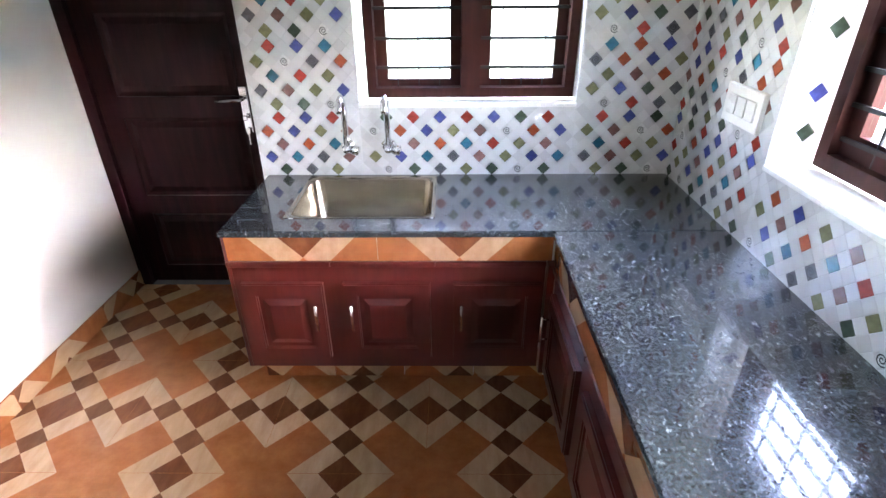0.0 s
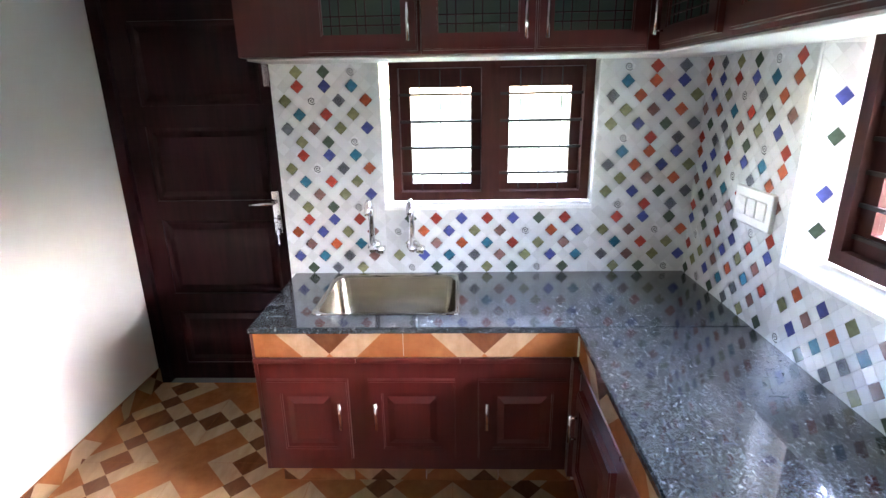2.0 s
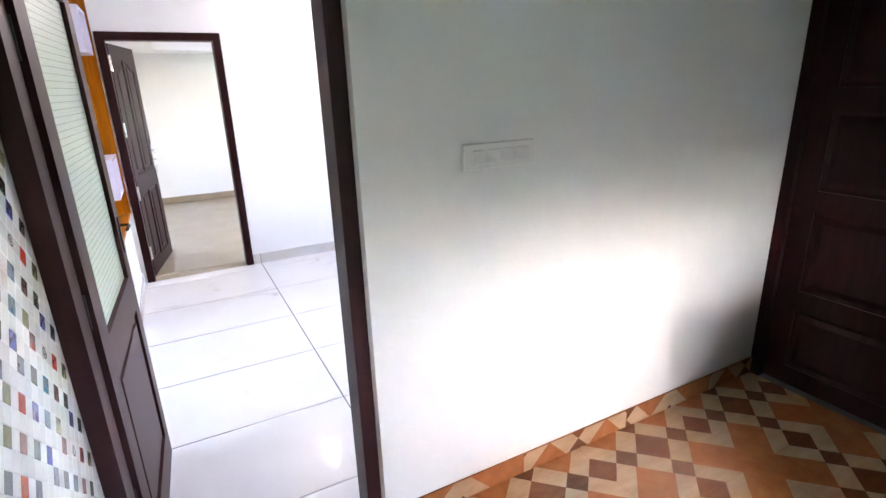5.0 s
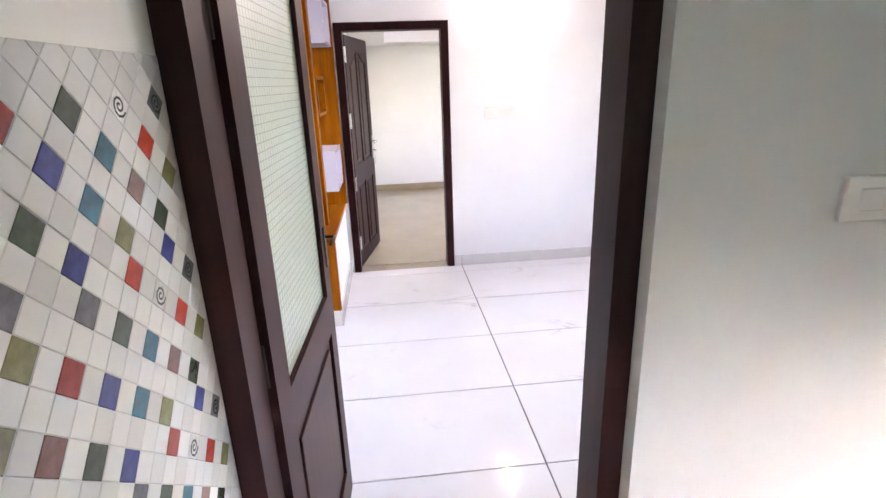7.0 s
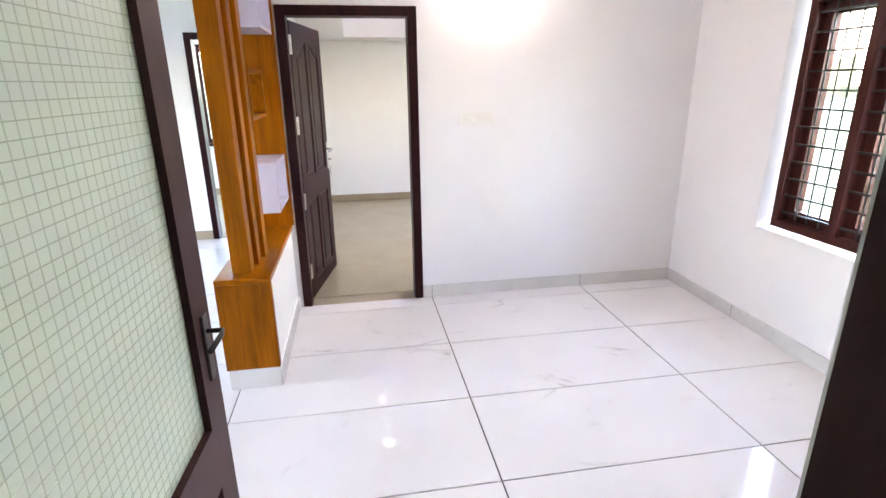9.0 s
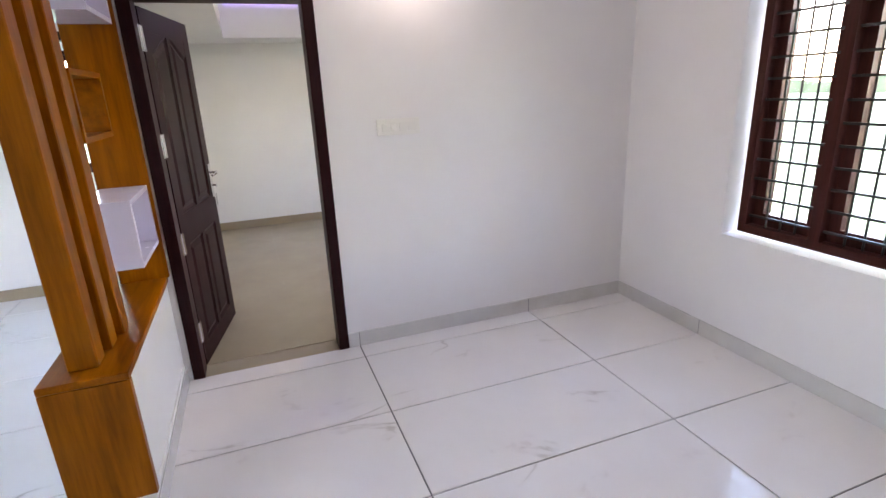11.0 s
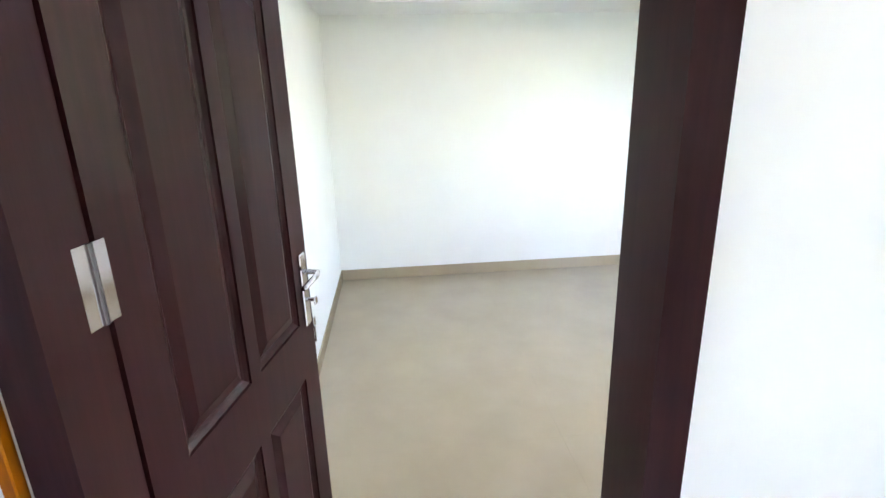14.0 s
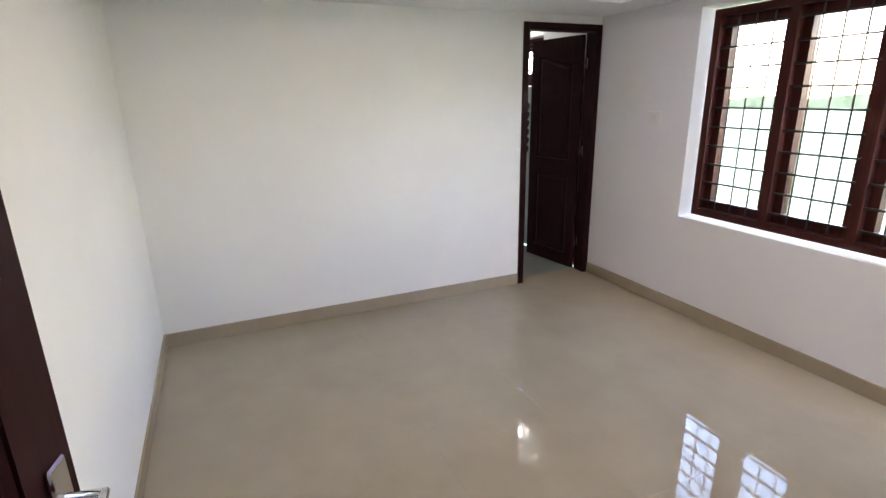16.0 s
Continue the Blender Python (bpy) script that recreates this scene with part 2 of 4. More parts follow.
def box(x0, x1, y0, y1, z0, z1, bevel=0.0, bm=None, seg=1):
    own = bm is None
    b = bmesh.new()
    bmesh.ops.create_cube(b, size=1)
    for v in b.verts:
        v.co = Vector((x0 + (v.co.x + 0.5) * (x1 - x0), y0 + (v.co.y + 0.5) * (y1 - y0), z0 + (v.co.z + 0.5) * (z1 - z0)))
    if bevel:
        bmesh.ops.bevel(b, geom=list(b.edges), offset=bevel, segments=seg, affect="EDGES", profile=0.5)
    if own:
        return b
    me = bpy.data.meshes.new("tmp")
    b.to_mesh(me)
    b.free()
    bm.from_mesh(me)
    bpy.data.meshes.remove(me)
    return bm


def rod(points, radius, sides=10, bm=None, radii=None):
    """A round bar along the points."""
    b = bm or bmesh.new()
    pts = [Vector(p) for p in points]
    rings = []
    up = None
    for i, p in enumerate(pts):
        d = (pts[min(i + 1, len(pts) - 1)] - pts[max(i - 1, 0)]).normalized()
        if up is None:
            up = Vector((0, 0, 1)) if abs(d.z) < 0.9 else Vector((1, 0, 0))
        s = d.cross(up).normalized()
        u = s.cross(d).normalized()
        up = u
        r = radii[i] if radii else radius
        rings.append([b.verts.new(p + (s * math.cos(a) + u * math.sin(a)) * r) for a in (2 * math.pi * k / sides for k in range(sides))])
    for r0, r1 in zip(rings, rings[1:]):
        for k in range(sides):
            b.faces.new((r0[k], r0[(k + 1) % sides], r1[(k + 1) % sides], r1[k]))
    b.faces.new(list(reversed(rings[0])))
    b.faces.new(rings[-1])
    return b


def pierced(axis, a0, a1, z0, z1, p0, p1, holes=(), bm=None):
    """A slab with openings: normal along axis, spanning a0..a1 and z0..z1, from p0 to p1 thick; holes are (a0, a1, z0, z1)."""
    b = bm or bmesh.new()
    A = sorted({a0, a1, *[min(max(v, a0), a1) for h in holes for v in h[:2]]})
    Z = sorted({z0, z1, *[min(max(v, z0), z1) for h in holes for v in h[2:]]})

    def solid(i, j):
        if not (0 <= i < len(A) - 1 and 0 <= j < len(Z) - 1):
            return False
        ca, cz = (A[i] + A[i + 1]) / 2, (Z[j] + Z[j + 1]) / 2
        return not any(h[0] < ca < h[1] and h[2] < cz < h[3] for h in holes)

    seen = {}

    def vert(a, z, p):
        key = (round(a, 5), round(z, 5), round(p, 5))
        if key not in seen:
            seen[key] = b.verts.new((p, a, z) if axis == "x" else (a, p, z))
        return seen[key]

    for i in range(len(A) - 1):
        for j in range(len(Z) - 1):
            if not solid(i, j):
                continue
            q = [(A[i], Z[j]), (A[i + 1], Z[j]), (A[i + 1], Z[j + 1]), (A[i], Z[j + 1])]
            for p in (p0, p1):
                b.faces.new([vert(a, z, p) for a, z in q])
            for k, (di, dj) in enumerate(((0, -1), (1, 0), (0, 1), (-1, 0))):
                if not solid(i + di, j + dj):
                    (aa, za), (ab, zb) = q[k], q[(k + 1) % 4]
                    b.faces.new([vert(aa, za, p0), vert(ab, zb, p0), vert(ab, zb, p1), vert(aa, za, p1)])
    return b


def structure(name, bm, material, label, category):
    return tagged(part(name, bm, material), label, category, kind="structure")


def clip_poly(poly, a0, a1, b0, b1):
    for axis, lim, sign in ((0, a0, 1), (0, a1, -1), (1, b0, 1), (1, b1, -1)):
        out = []
        for p, q in zip(poly, poly[1:] + poly[:1]):
            dp, dq = (p[axis] - lim) * sign, (q[axis] - lim) * sign
            if dp >= 0:
                out.append(p)
            if (dp > 0 > dq) or (dp < 0 < dq):
                t = dp / (dp - dq)
                out.append((p[0] + (q[0] - p[0]) * t, p[1] + (q[1] - p[1]) * t))
        poly = out
        if len(poly) < 3:
            return []
    return poly


# ---- the rooms ----
KR, KF, KD = 2.715, -2.69, 0.305          # kitchen: side wall, front wall, back door plane
DX, DY = -3.488, 0.215                     # dining: far wall, window wall
BX, BY0, BY1 = -7.112, -2.72, 0.65
WT = 0.232                                # thickness of the wall between dining room and bedroom
BNX = DX - WT        # bedroom: far wall, near side wall, window wall
TOP = 2.75

ground = structure("ground", box(-60, 60, -60, 60, -0.9, -0.6), M_GRASS, "green grass ground around the house", "ground")
for _i, (_x, _y, _rx, _ry) in enumerate(((0, 58, 60, 1), (58, 0, 1, 60), (0, -58, 60, 1), (-58, 0, 1, 60))):
    _b = bmesh.new()
    _along = Vector((1, 0, 0)) if _ry == 1 else Vector((0, 1, 0))
    _lo, _hi = [], []
    for _k in range(61):
        _p = Vector((_x, _y, -0.6)) + _along * (_k * 2 - 60)
        _lo.append(_b.verts.new(_p))
        _hi.append(_b.verts.new(_p + Vector((0, 0, (1.4, 9.8, 5.0, 5.0)[_i] + (0.4 if _i == 0 else 2.5) * noise.noise(_p * 0.21) + (0.3 if _i == 0 else 1.2) * noise.noise(_p * 0.9)))))
    for _k in range(60):
        _b.faces.new((_lo[_k], _lo[_k + 1], _hi[_k + 1], _hi[_k]))
    structure("backdrop_%d" % (_i + 1), _b, M_FOLIAGE, "distant band of green trees behind the house", "backdrop")

# kitchen shell
K_WIN = (1.37, 2.283, 1.055, 1.70)
R_WIN = (-1.95, -0.672, 1.013, 1.70)
structure("wall_kitchen_back", pierced("y", -0.0, KR + 0.2, 0, TOP, 0.0, 0.2, [(-1, 0.915, 0, 2.07), K_WIN]), M_WALL, "white back wall of the kitchen with a window opening", "wall")
structure("wall_kitchen_side", pierced("x", KF, 0.0, 0, TOP, KR, KR + 0.2, [R_WIN]), M_WALL, "white side wall of the kitchen with a wide window opening", "wall")
structure("wall_kitchen_front", box(0.0, KR + 0.2, KF - 0.2, KF, 0, TOP), M_WALL, "white front wall of the kitchen behind the tiles", "wall")
K_OPEN = (-2.69, -1.882, 0, 2.04)
structure("wall_kitchen_dining", pierced("x", KF - 0.2, 0.4, 0, TOP, -0.2, 0.0, [K_OPEN]), M_WALL, "white wall between kitchen and dining room with a doorway", "wall")
structure("wall_kitchen_return", box(0.916, 1.2, 0.2, KD + 0.09, 0, TOP), M_WALL, "white return wall beside the back door", "wall")
structure("wall_kitchen_porch", box(0.0, 1.2, KD + 0.09, KD + 0.2, 0, TOP), M_WALL, "wall behind the kitchen back door", "wall")
structure("floor_kitchen_bed", box(-0.02, KR, KF, KD + 0.09, -0.1, -0.006), M_JOINT, "grey mortar bed under the kitchen floor tiles", "floor")
structure("ceiling_kitchen", box(-0.0, KR, KF, KD + 0.09, TOP, TOP + 0.1), M_CEIL, "white painted kitchen ceiling", "ceiling")

# dining and living shell
D_WIN = (-2.655, -1.32, 0.665, 2.02)
structure("wall_dining_window", pierced("y", DX, -0.2, 0, TOP, DY, DY + 0.2, [D_WIN]), M_WALL_LILAC, "cool white dining room wall with a wide window", "wall")
B_DOOR = (-2.712, -1.823, 0, 2.035)
structure("wall_dining_bedroom", pierced("x", -2.95, DY + 0.2, 0, TOP, BNX, DX, [B_DOOR]), M_WALL_LILAC, "cool white wall with the bedroom doorway", "wall")
structure("wall_living_near", box(-0.2, 0.0, -7.0, KF - 0.2, 0, TOP), M_WALL, "white living room wall", "wall")
structure("wall_living_side", pierced("y", -7.2, 0.0, 0, TOP, -7.2, -7.0, [(-3.2, -1.4, 0.8, 2.1)]), M_WALL, "white living room wall with a window opening", "wall")
L_DOOR = (-3.82, -3.0, 0, 2.05)
structure("wall_living_far", pierced("x", -7.0, -2.95, 0, TOP, -5.65, -5.5, [L_DOOR]), M_WALL, "white far wall of the living room with a doorway", "wall")
structure("wall_bedroom_near", box(BX, BNX, -2.95, BY0, 0, TOP), M_WALL, "white bedroom side wall", "wall")
structure("wall_back_room", pierced("x", -7.0, -2.95, 0, TOP, -8.2, -8.0, [(-4.45, -3.25, 0.72, 2.12)]), M_WALL, "white wall of the far room with a window opening", "wall")
structure("ceiling_dining", box(-8.2, -0.2, -7.0, DY, TOP + 0.002, TOP + 0.1), M_CEIL, "white ceiling over dining and living rooms", "ceiling")
structure("floor_dining_bed", box(-5.5, -0.02, -7.0, DY, -0.1, -0.006), M_JOINT, "grey joint bed between the large marble tiles", "floor")
structure("floor_back_room", box(-8.0, -5.5, -7.0, -2.95, -0.1, 0.0), M_BEIGE, "beige tiled floor of the far room", "floor")

# bedroom shell
BATH = (-0.073, 0.648, 0, 2.042)
B_WIN = (-6.183, -4.62, 0.692, 2.035)
structure("wall_bedroom_far", pierced("x", BY0, BY1, 0, TOP, BX - 0.13, BX, [BATH]), M_WALL, "white far wall of the bedroom with the bathroom doorway", "wall")
structure("wall_bedroom_window", pierced("y", -9.0, DX - 0.01, 0, TOP, BY1, BY1 + 0.2, [B_WIN, (-8.45, -7.9, 1.60, 2.05)]), M_WALL_LILAC, "cool white bedroom wall with a three-light window", "wall")
structure("floor_bedroom_bed", box(BX - 0.13, DX - 0.02, BY0, BY1, -0.1, -0.003), M_BEIGE_JOINT, "beige joint bed under the bedroom tiles", "floor")
structure("ceiling_bedroom", box(BX, BNX, BY0, BY1, 2.55, 2.65), M_CEIL, "white bedroom ceiling", "ceiling")
_b = bmesh.new()
SOF = 2.10
box(BX, BX + 0.55, BY0, BY1, SOF, 2.55, bm=_b)
box(DX - 0.5, BNX, BY0, BY1, SOF, 2.55, bm=_b)
box(BX + 0.55, DX - 0.5, BY1 - 0.32, BY1, SOF, 2.55, bm=_b)
box(BX + 0.55, DX - 0.5, BY0, BY0 + 0.4, SOF, 2.55, bm=_b)
structure("ceiling_bedroom_soffit", _b, M_CEIL, "white dropped gypsum border of the bedroom ceiling", "ceiling")
structure("wall_bathroom_far", box(-9.0, -8.85, -1.2, BY1, 0, TOP), M_BATH_TILE, "tiled bathroom wall", "wall")
structure("wall_bathroom_side", box(-8.85, BX - 0.13, -1.3, -1.2, 0, TOP), M_BATH_TILE, "tiled bathroom side wall", "wall")
structure("floor_bathroom", box(-8.85, BX - 0.13, -1.2, BY1, -0.1, -0.02), M_BATH_FLOOR, "dark grey bathroom floor", "floor")
structure("ceiling_bathroom", box(-8.85, BX - 0.13, -1.2, BY1, 2.5, 2.6), M_CEIL, "white bathroom ceiling", "ceiling")


bt = thing("bath_motif_band", (-8.2, BY1, 1.2), "white bathroom wall tiles with dark leaf motifs", "wall tiles", kind="structure")
part("tile_backing", pierced("y", -8.84, BX - 0.14, 0.02, 2.45, BY1 - 0.006, BY1, [(-8.45, -7.9, 1.60, 2.05)]), M_BATH_TILE, bt)
for _i in range(10):
    for _j in range(6):
        _x, _z = -8.62 + 0.083 * _i, 1.0 + 0.083 * _j
        _b = bmesh.new()
        _b.faces.new([_b.verts.new((_x + 0.03 * math.cos(a) * (1.0 + 0.25 * math.sin(2 * a)), BY1 - 0.008, _z + 0.034 * math.sin(a))) for a in (2 * math.pi * k / 10 for k in range(10))])
        bmesh.ops.solidify(_b, geom=list(_b.faces), thickness=0.002)
        part("leaf_motif", _b, M_BATH_BLUE, bt)


# ---- windows ----
def window(name, width, height, lights, m, label, depth=0.07, frame_w=0.045, sash_w=0.055, h_bars=9, v_bars=3, bar_out=0.035, mull=0.05, drop=0.0, first_bar=None, pitch=0.1, rod_r=0.0055):
    """Local x along the wall, y outwards, z up from the sill."""
    w = thing(name, label=label, category="window", kind="structure", m=m)
    lw = (width - 2 * frame_w - mull * (lights - 1)) / lights
    holes = [(frame_w + i * (lw + mull), frame_w + i * (lw + mull) + lw, frame_w, height - frame_w) for i in range(lights)]
    part("window_frame", pierced("y", 0, width, 0, height, 0, depth, holes), M_FRAME_WIN, w, local=True)
    for a0, a1, z0, z1 in holes:
        s = part("sash", pierced("y", a0 - 0.006, a1 + 0.006, z0 - 0.006, z1 + 0.006, depth * 0.45, depth * 0.95,
                                 [(a0 + sash_w, a1 - sash_w, z0 + sash_w + 0.01 - drop, z1 - sash_w - 0.01 - drop)]), M_FRAME_WIN, w, local=True)
        p = part("pane", box(a0 + sash_w, a1 - sash_w, depth * 0.68, depth * 0.72, z0 + sash_w, z1 - sash_w), M_GLASS, s, local=True)
        p.visible_shadow = False
        for k in range(v_bars):
            x = a0 + sash_w + (a1 - a0 - 2 * sash_w) * (k + 0.5 + 0.5 * (v_bars == 1)) / v_bars if v_bars else 0
            part("grille_bar", rod([(x, bar_out, z0), (x, bar_out, z1)], rod_r, 6), M_IRON, w, local=True)
    for k in range(h_bars):
        z = first_bar + k * pitch if first_bar else frame_w + (height - 2 * frame_w) * (k + 0.5) / h_bars
        for a0, a1, z0, z1 in holes:
            part("grille_bar", box(a0 - 0.012, a1 + 0.012, bar_out - 0.014, bar_out - 0.003, z - 0.006, z + 0.006), M_IRON, w, local=True)
    return w


M_FRAME_WIN = timber("brown_window_polish", (0.038, 0.011, 0.009), (0.078, 0.022, 0.018), 0.35, (12, 12, 1.2), 0.1, 0.0)
window("window_1", 0.875, 0.61, 2, Matrix.Translation((1.403, 0.06, 1.083)), "dark maroon two-light kitchen window with iron grille", h_bars=4, v_bars=3, sash_w=0.045, frame_w=0.04, depth=0.12, mull=0.08, drop=0.025, first_bar=0.12, pitch=0.114, rod_r=0.0025)
window("window_2", 1.22, 0.655, 2, pose(KR + 0.12, -0.70, 1.04, 0, 0, -90), "dark red wooden kitchen window with iron grille bars", h_bars=6, v_bars=3)
window("window_3", 1.24, 1.31, 3, pose(-2.60, DY + 0.05, 0.69), "dark maroon three-light dining window with iron grille", h_bars=12, v_bars=3, depth=0.12)
window("window_4", 1.50, 1.30, 3, pose(-6.135, BY1 + 0.06, 0.715), "dark maroon three-light bedroom window with iron grille", h_bars=10, v_bars=3, depth=0.12, sash_w=0.05)
window("window_5", 1.20, 1.40, 2, pose(-8.0, -4.45, 0.72, 0, 0, 90), "dark framed window of the far room", h_bars=0, v_bars=0)
window("window_6", 0.53, 0.43, 1, pose(-8.44, BY1 + 0.05, 1.61), "small bathroom window", h_bars=5, v_bars=0)


# ---- doors ----
def lever_set(parent, m, plate_label="chrome lock plate with lever handle", key=True, metal=None):
    """Lock plate, lever and key on a leaf: local x along the leaf towards the lever, y out of the face."""
    mt = metal or M_CHROME
    b = box(-0.02, 0.02, 0, 0.008, -0.11, 0.11, 0.003)
    b.transform(m)
    p = part("lock_plate", b, mt, parent, plate_label, local=True)
    b = rod([(0, 0.005, 0.055), (0, 0.05, 0.055), (-0.03, 0.055, 0.055), (-0.12, 0.052, 0.05)], 0.008, 8)
    b.transform(m)
    part("lever", b, mt, p, local=True, smooth=True)
    if key:
        b = rod([(0, 0.005, -0.03), (0, 0.03, -0.03)], 0.006, 8)
        box(-0.011, 0.011, 0.03, 0.036, -0.045, -0.02, 0.003, bm=b)
        box(-0.009, 0.009, 0.02, 0.024, -0.115, -0.085, 0.003, bm=b)
        box(-0.003, 0.003, 0.02, 0.023, -0.165, -0.115, bm=b)
        b.transform(m)
        part("key", b, M_CHROME, p, local=True)
    return p


def panel_leaf(leaf, w, h, t, panels, material, arch=False):
    """A framed leaf in local x 0..w, y 0..t, z 0..h, with raised panels (x0, x1, z0, z1) on both faces."""
    part("leaf_frame", pierced("y", 0, w, 0, h, 0, t, panels), material, leaf, local=True)
    for x0, x1, z0, z1 in panels:
        b = box(x0, x1, t * 0.33, t * 0.67, z0, z1)
        up = 0.085 if arch and z1 > h * 0.6 else 0.0
        left = x0 < w / 2 - 0.05

        def head(x):
            u = (x - x0) / (x1 - x0)
            u = u if left else 1 - u
            return z1 - up * (1 - u * u * (3 - 2 * u)) if up else z1

        def ring(g, y):
            xs_ = [x0 + g + (x1 - x0 - 2 * g) * k / 8 for k in range(9)]
            return [b.verts.new(p) for p in [(x0 + g, y, z0 + g), (x1 - g, y, z0 + g)] + [(x, y, head(x) - g) for x in reversed(xs_)]]

        for y0, y1 in ((t * 0.67, t * 0.96), (t * 0.33, t * 0.04)):
            lip, vo, vi = ring(0.004, y1 + (y0 - y1) * 0.15), ring(0.022, y0 + (y1 - y0) * 0.02), ring(0.05, y1)
            mid = ring(0.014, y0 + (y1 - y0) * 0.25)
            for r0, r1 in ((lip, mid), (mid, vo), (vo, vi)):
                for k in range(len(r0)):
                    b.faces.new((r0[k], r0[(k + 1) % len(r0)], r1[(k + 1) % len(r0)], r1[k]))
            b.faces.new(vi)
            if up:
                for k in range(8):
                    xa, xb = x0 + (x1 - x0) * k / 8, x0 + (x1 - x0) * (k + 1) / 8
                    b.faces.new([b.verts.new(p) for p in ((xa, y1, head(xa) - 0.002), (xb, y1, head(xb) - 0.002), (xb, y1, z1), (xa, y1, z1))])
        part("panel", b, material, leaf, local=True)


def hinge(parent, x, y, z, h=0.1, metal=None, label="steel butt hinge"):
    b = rod([(x, y, z - h / 2), (x, y, z + h / 2)], 0.007, 8)
    box(x - 0.03, x + 0.03, y - 0.002, y + 0.002, z - h / 2, z + h / 2, bm=b)
    part("hinge", b, metal or M_CHROME, parent, label, local=True)


def door_frame(name, axis, a0, a1, h, p0, p1, w, label, material=None):
    return structure(name, pierced(axis, a0, a1, 0, h, p0, p1, [(a0 + w, a1 - w, -1, h - w)]), material or M_FRAME, label, "door frame")


# kitchen back door, shut
door_frame("door_frame_1", "y", 0.002, 0.913, 2.06, KD - 0.02, KD + 0.085, 0.055, "dark maroon frame of the kitchen back door", M_MAROON)
d = thing("door_1", label="shut dark maroon panelled kitchen back door", category="door", m=pose(0.058, KD + 0.01, 0.012))
panel_leaf(d, 0.80, 1.99, 0.036, [(0.1, 0.70, 0.1, 0.42), (0.1, 0.70, 0.52, 0.93), (0.1, 0.70, 1.03, 1.40), (0.1, 0.70, 1.50, 1.88)], M_MAROON)
lever_set(d, pose(0.71, 0.0, 0.965, 0, 0, 0) @ Matrix.Diagonal((1, -1, 1, 1)))
part("tower_bolt", box(0.715, 0.75, -0.008, 0.0, 1.58, 1.74, 0.002), M_CHROME, d, "chrome tower bolt", local=True)

# glazed kitchen door, standing open into the dining room
door_frame("door_frame_2", "x", K_OPEN[0] + 0.001, K_OPEN[1] - 0.001, 2.039, -0.152, -0.04, 0.052, "brown wooden door frame between kitchen and dining room")
GL_W, GL_H, GL_T = 0.72, 1.965, 0.036
d = thing("door_2", label="open brown door with a frosted wired glass panel", category="door", m=pose(-0.184, -2.62, 0.012, 0, 0, 177))
part("leaf_frame", pierced("y", -0.02, GL_W, 0, GL_H, 0, GL_T, [(0.085, GL_W - 0.085, 0.88, GL_H - 0.1), (0.085, GL_W - 0.085, 0.14, 0.74)]), M_FRAME, d, local=True)
part("panel", box(0.085, GL_W - 0.085, 0.012, 0.024, 0.14, 0.74), M_FRAME, d, local=True)
for _y0, _y1 in ((0.024, 0.032), (0.004, 0.012)):
    part("panel", box(0.125, GL_W - 0.125, _y0, _y1, 0.18, 0.70, 0.003), M_FRAME, d, local=True)
part("pane", box(0.085, GL_W - 0.085, 0.015, 0.021, 0.88, GL_H - 0.1), M_FROST, d, "frosted pale green glass", local=True)
_b = bmesh.new()
for _k in range(1, 26):
    _x = 0.085 + _k * (GL_W - 0.17) / 26
    box(_x - 0.0007, _x + 0.0007, 0.0146, 0.0151, 0.881, GL_H - 0.101, bm=_b)
for _k in range(1, 50):
    _z = 0.88 + _k * (GL_H - 0.98) / 50
    box(0.086, GL_W - 0.086, 0.0145, 0.0151, _z - 0.0008, _z + 0.0008, bm=_b)
tagged(part("wire_grid", _b, M_FROST_RIB, d, "fine wire grid in the glass", local=True), kind="stuff")
lever_set(d, pose(GL_W - 0.04, 0.0, 1.045) @ Matrix.Diagonal((0.7, -0.7, 0.65, 1)), "dark bronze lock plate with lever handle", key=False, metal=M_IRON)
for _z in (0.35, 1.0, 1.7):
    hinge(d, -0.024, GL_T / 2, _z, metal=M_IRON, label="dark iron butt hinge")

# bedroom door, standing open into the bedroom
door_frame("door_frame_3", "x", B_DOOR[0] + 0.001, B_DOOR[1] - 0.001, 2.034, DX - 0.125, DX + 0.012, 0.06, "dark maroon bedroom door frame", M_MAROON)
d = thing("door_3", label="open dark maroon four-panel bedroom door", category="door", m=pose(DX - 0.13, B_DOOR[0] + 0.066, 0.012, 0, 0, 168.5))
panel_leaf(d, 0.75, 1.95, 0.036, [(0.1, 0.35, 0.11, 0.725), (0.40, 0.65, 0.11, 0.725), (0.1, 0.35, 0.895, 1.84), (0.40, 0.65, 0.895, 1.84)], M_MAROON, True)
lever_set(d, pose(0.705, 0.0, 0.985) @ Matrix.Diagonal((1, -1, 1, 1)))
for _z in (0.22, 0.75, 1.28, 1.80):
    hinge(d, -0.020, -0.004, _z, 0.12)

# bathroom door, half open into the bathroom
door_frame("door_frame_4", "x", BATH[0] + 0.001, BATH[1] - 0.001, 2.041, BX - 0.115, BX + 0.01, 0.05, "dark maroon bathroom door frame", M_MAROON)
d = thing("door_4", label="half open dark maroon panelled bathroom door", category="door", m=pose(BX - 0.118, BATH[1] - 0.056, 0.012, 0, 0, 188))
panel_leaf(d, 0.60, 1.97, 0.034, [(0.09, 0.51, 0.12, 0.83), (0.09, 0.51, 0.96, 1.84)], M_MAROON, True)
lever_set(d, pose(0.56, 0.0, 1.0) @ Matrix.Diagonal((1, -1, 1, 1)), key=False)
for _z in (0.25, 1.05, 1.75):
    hinge(d, -0.004, 0.0, _z, 0.085)

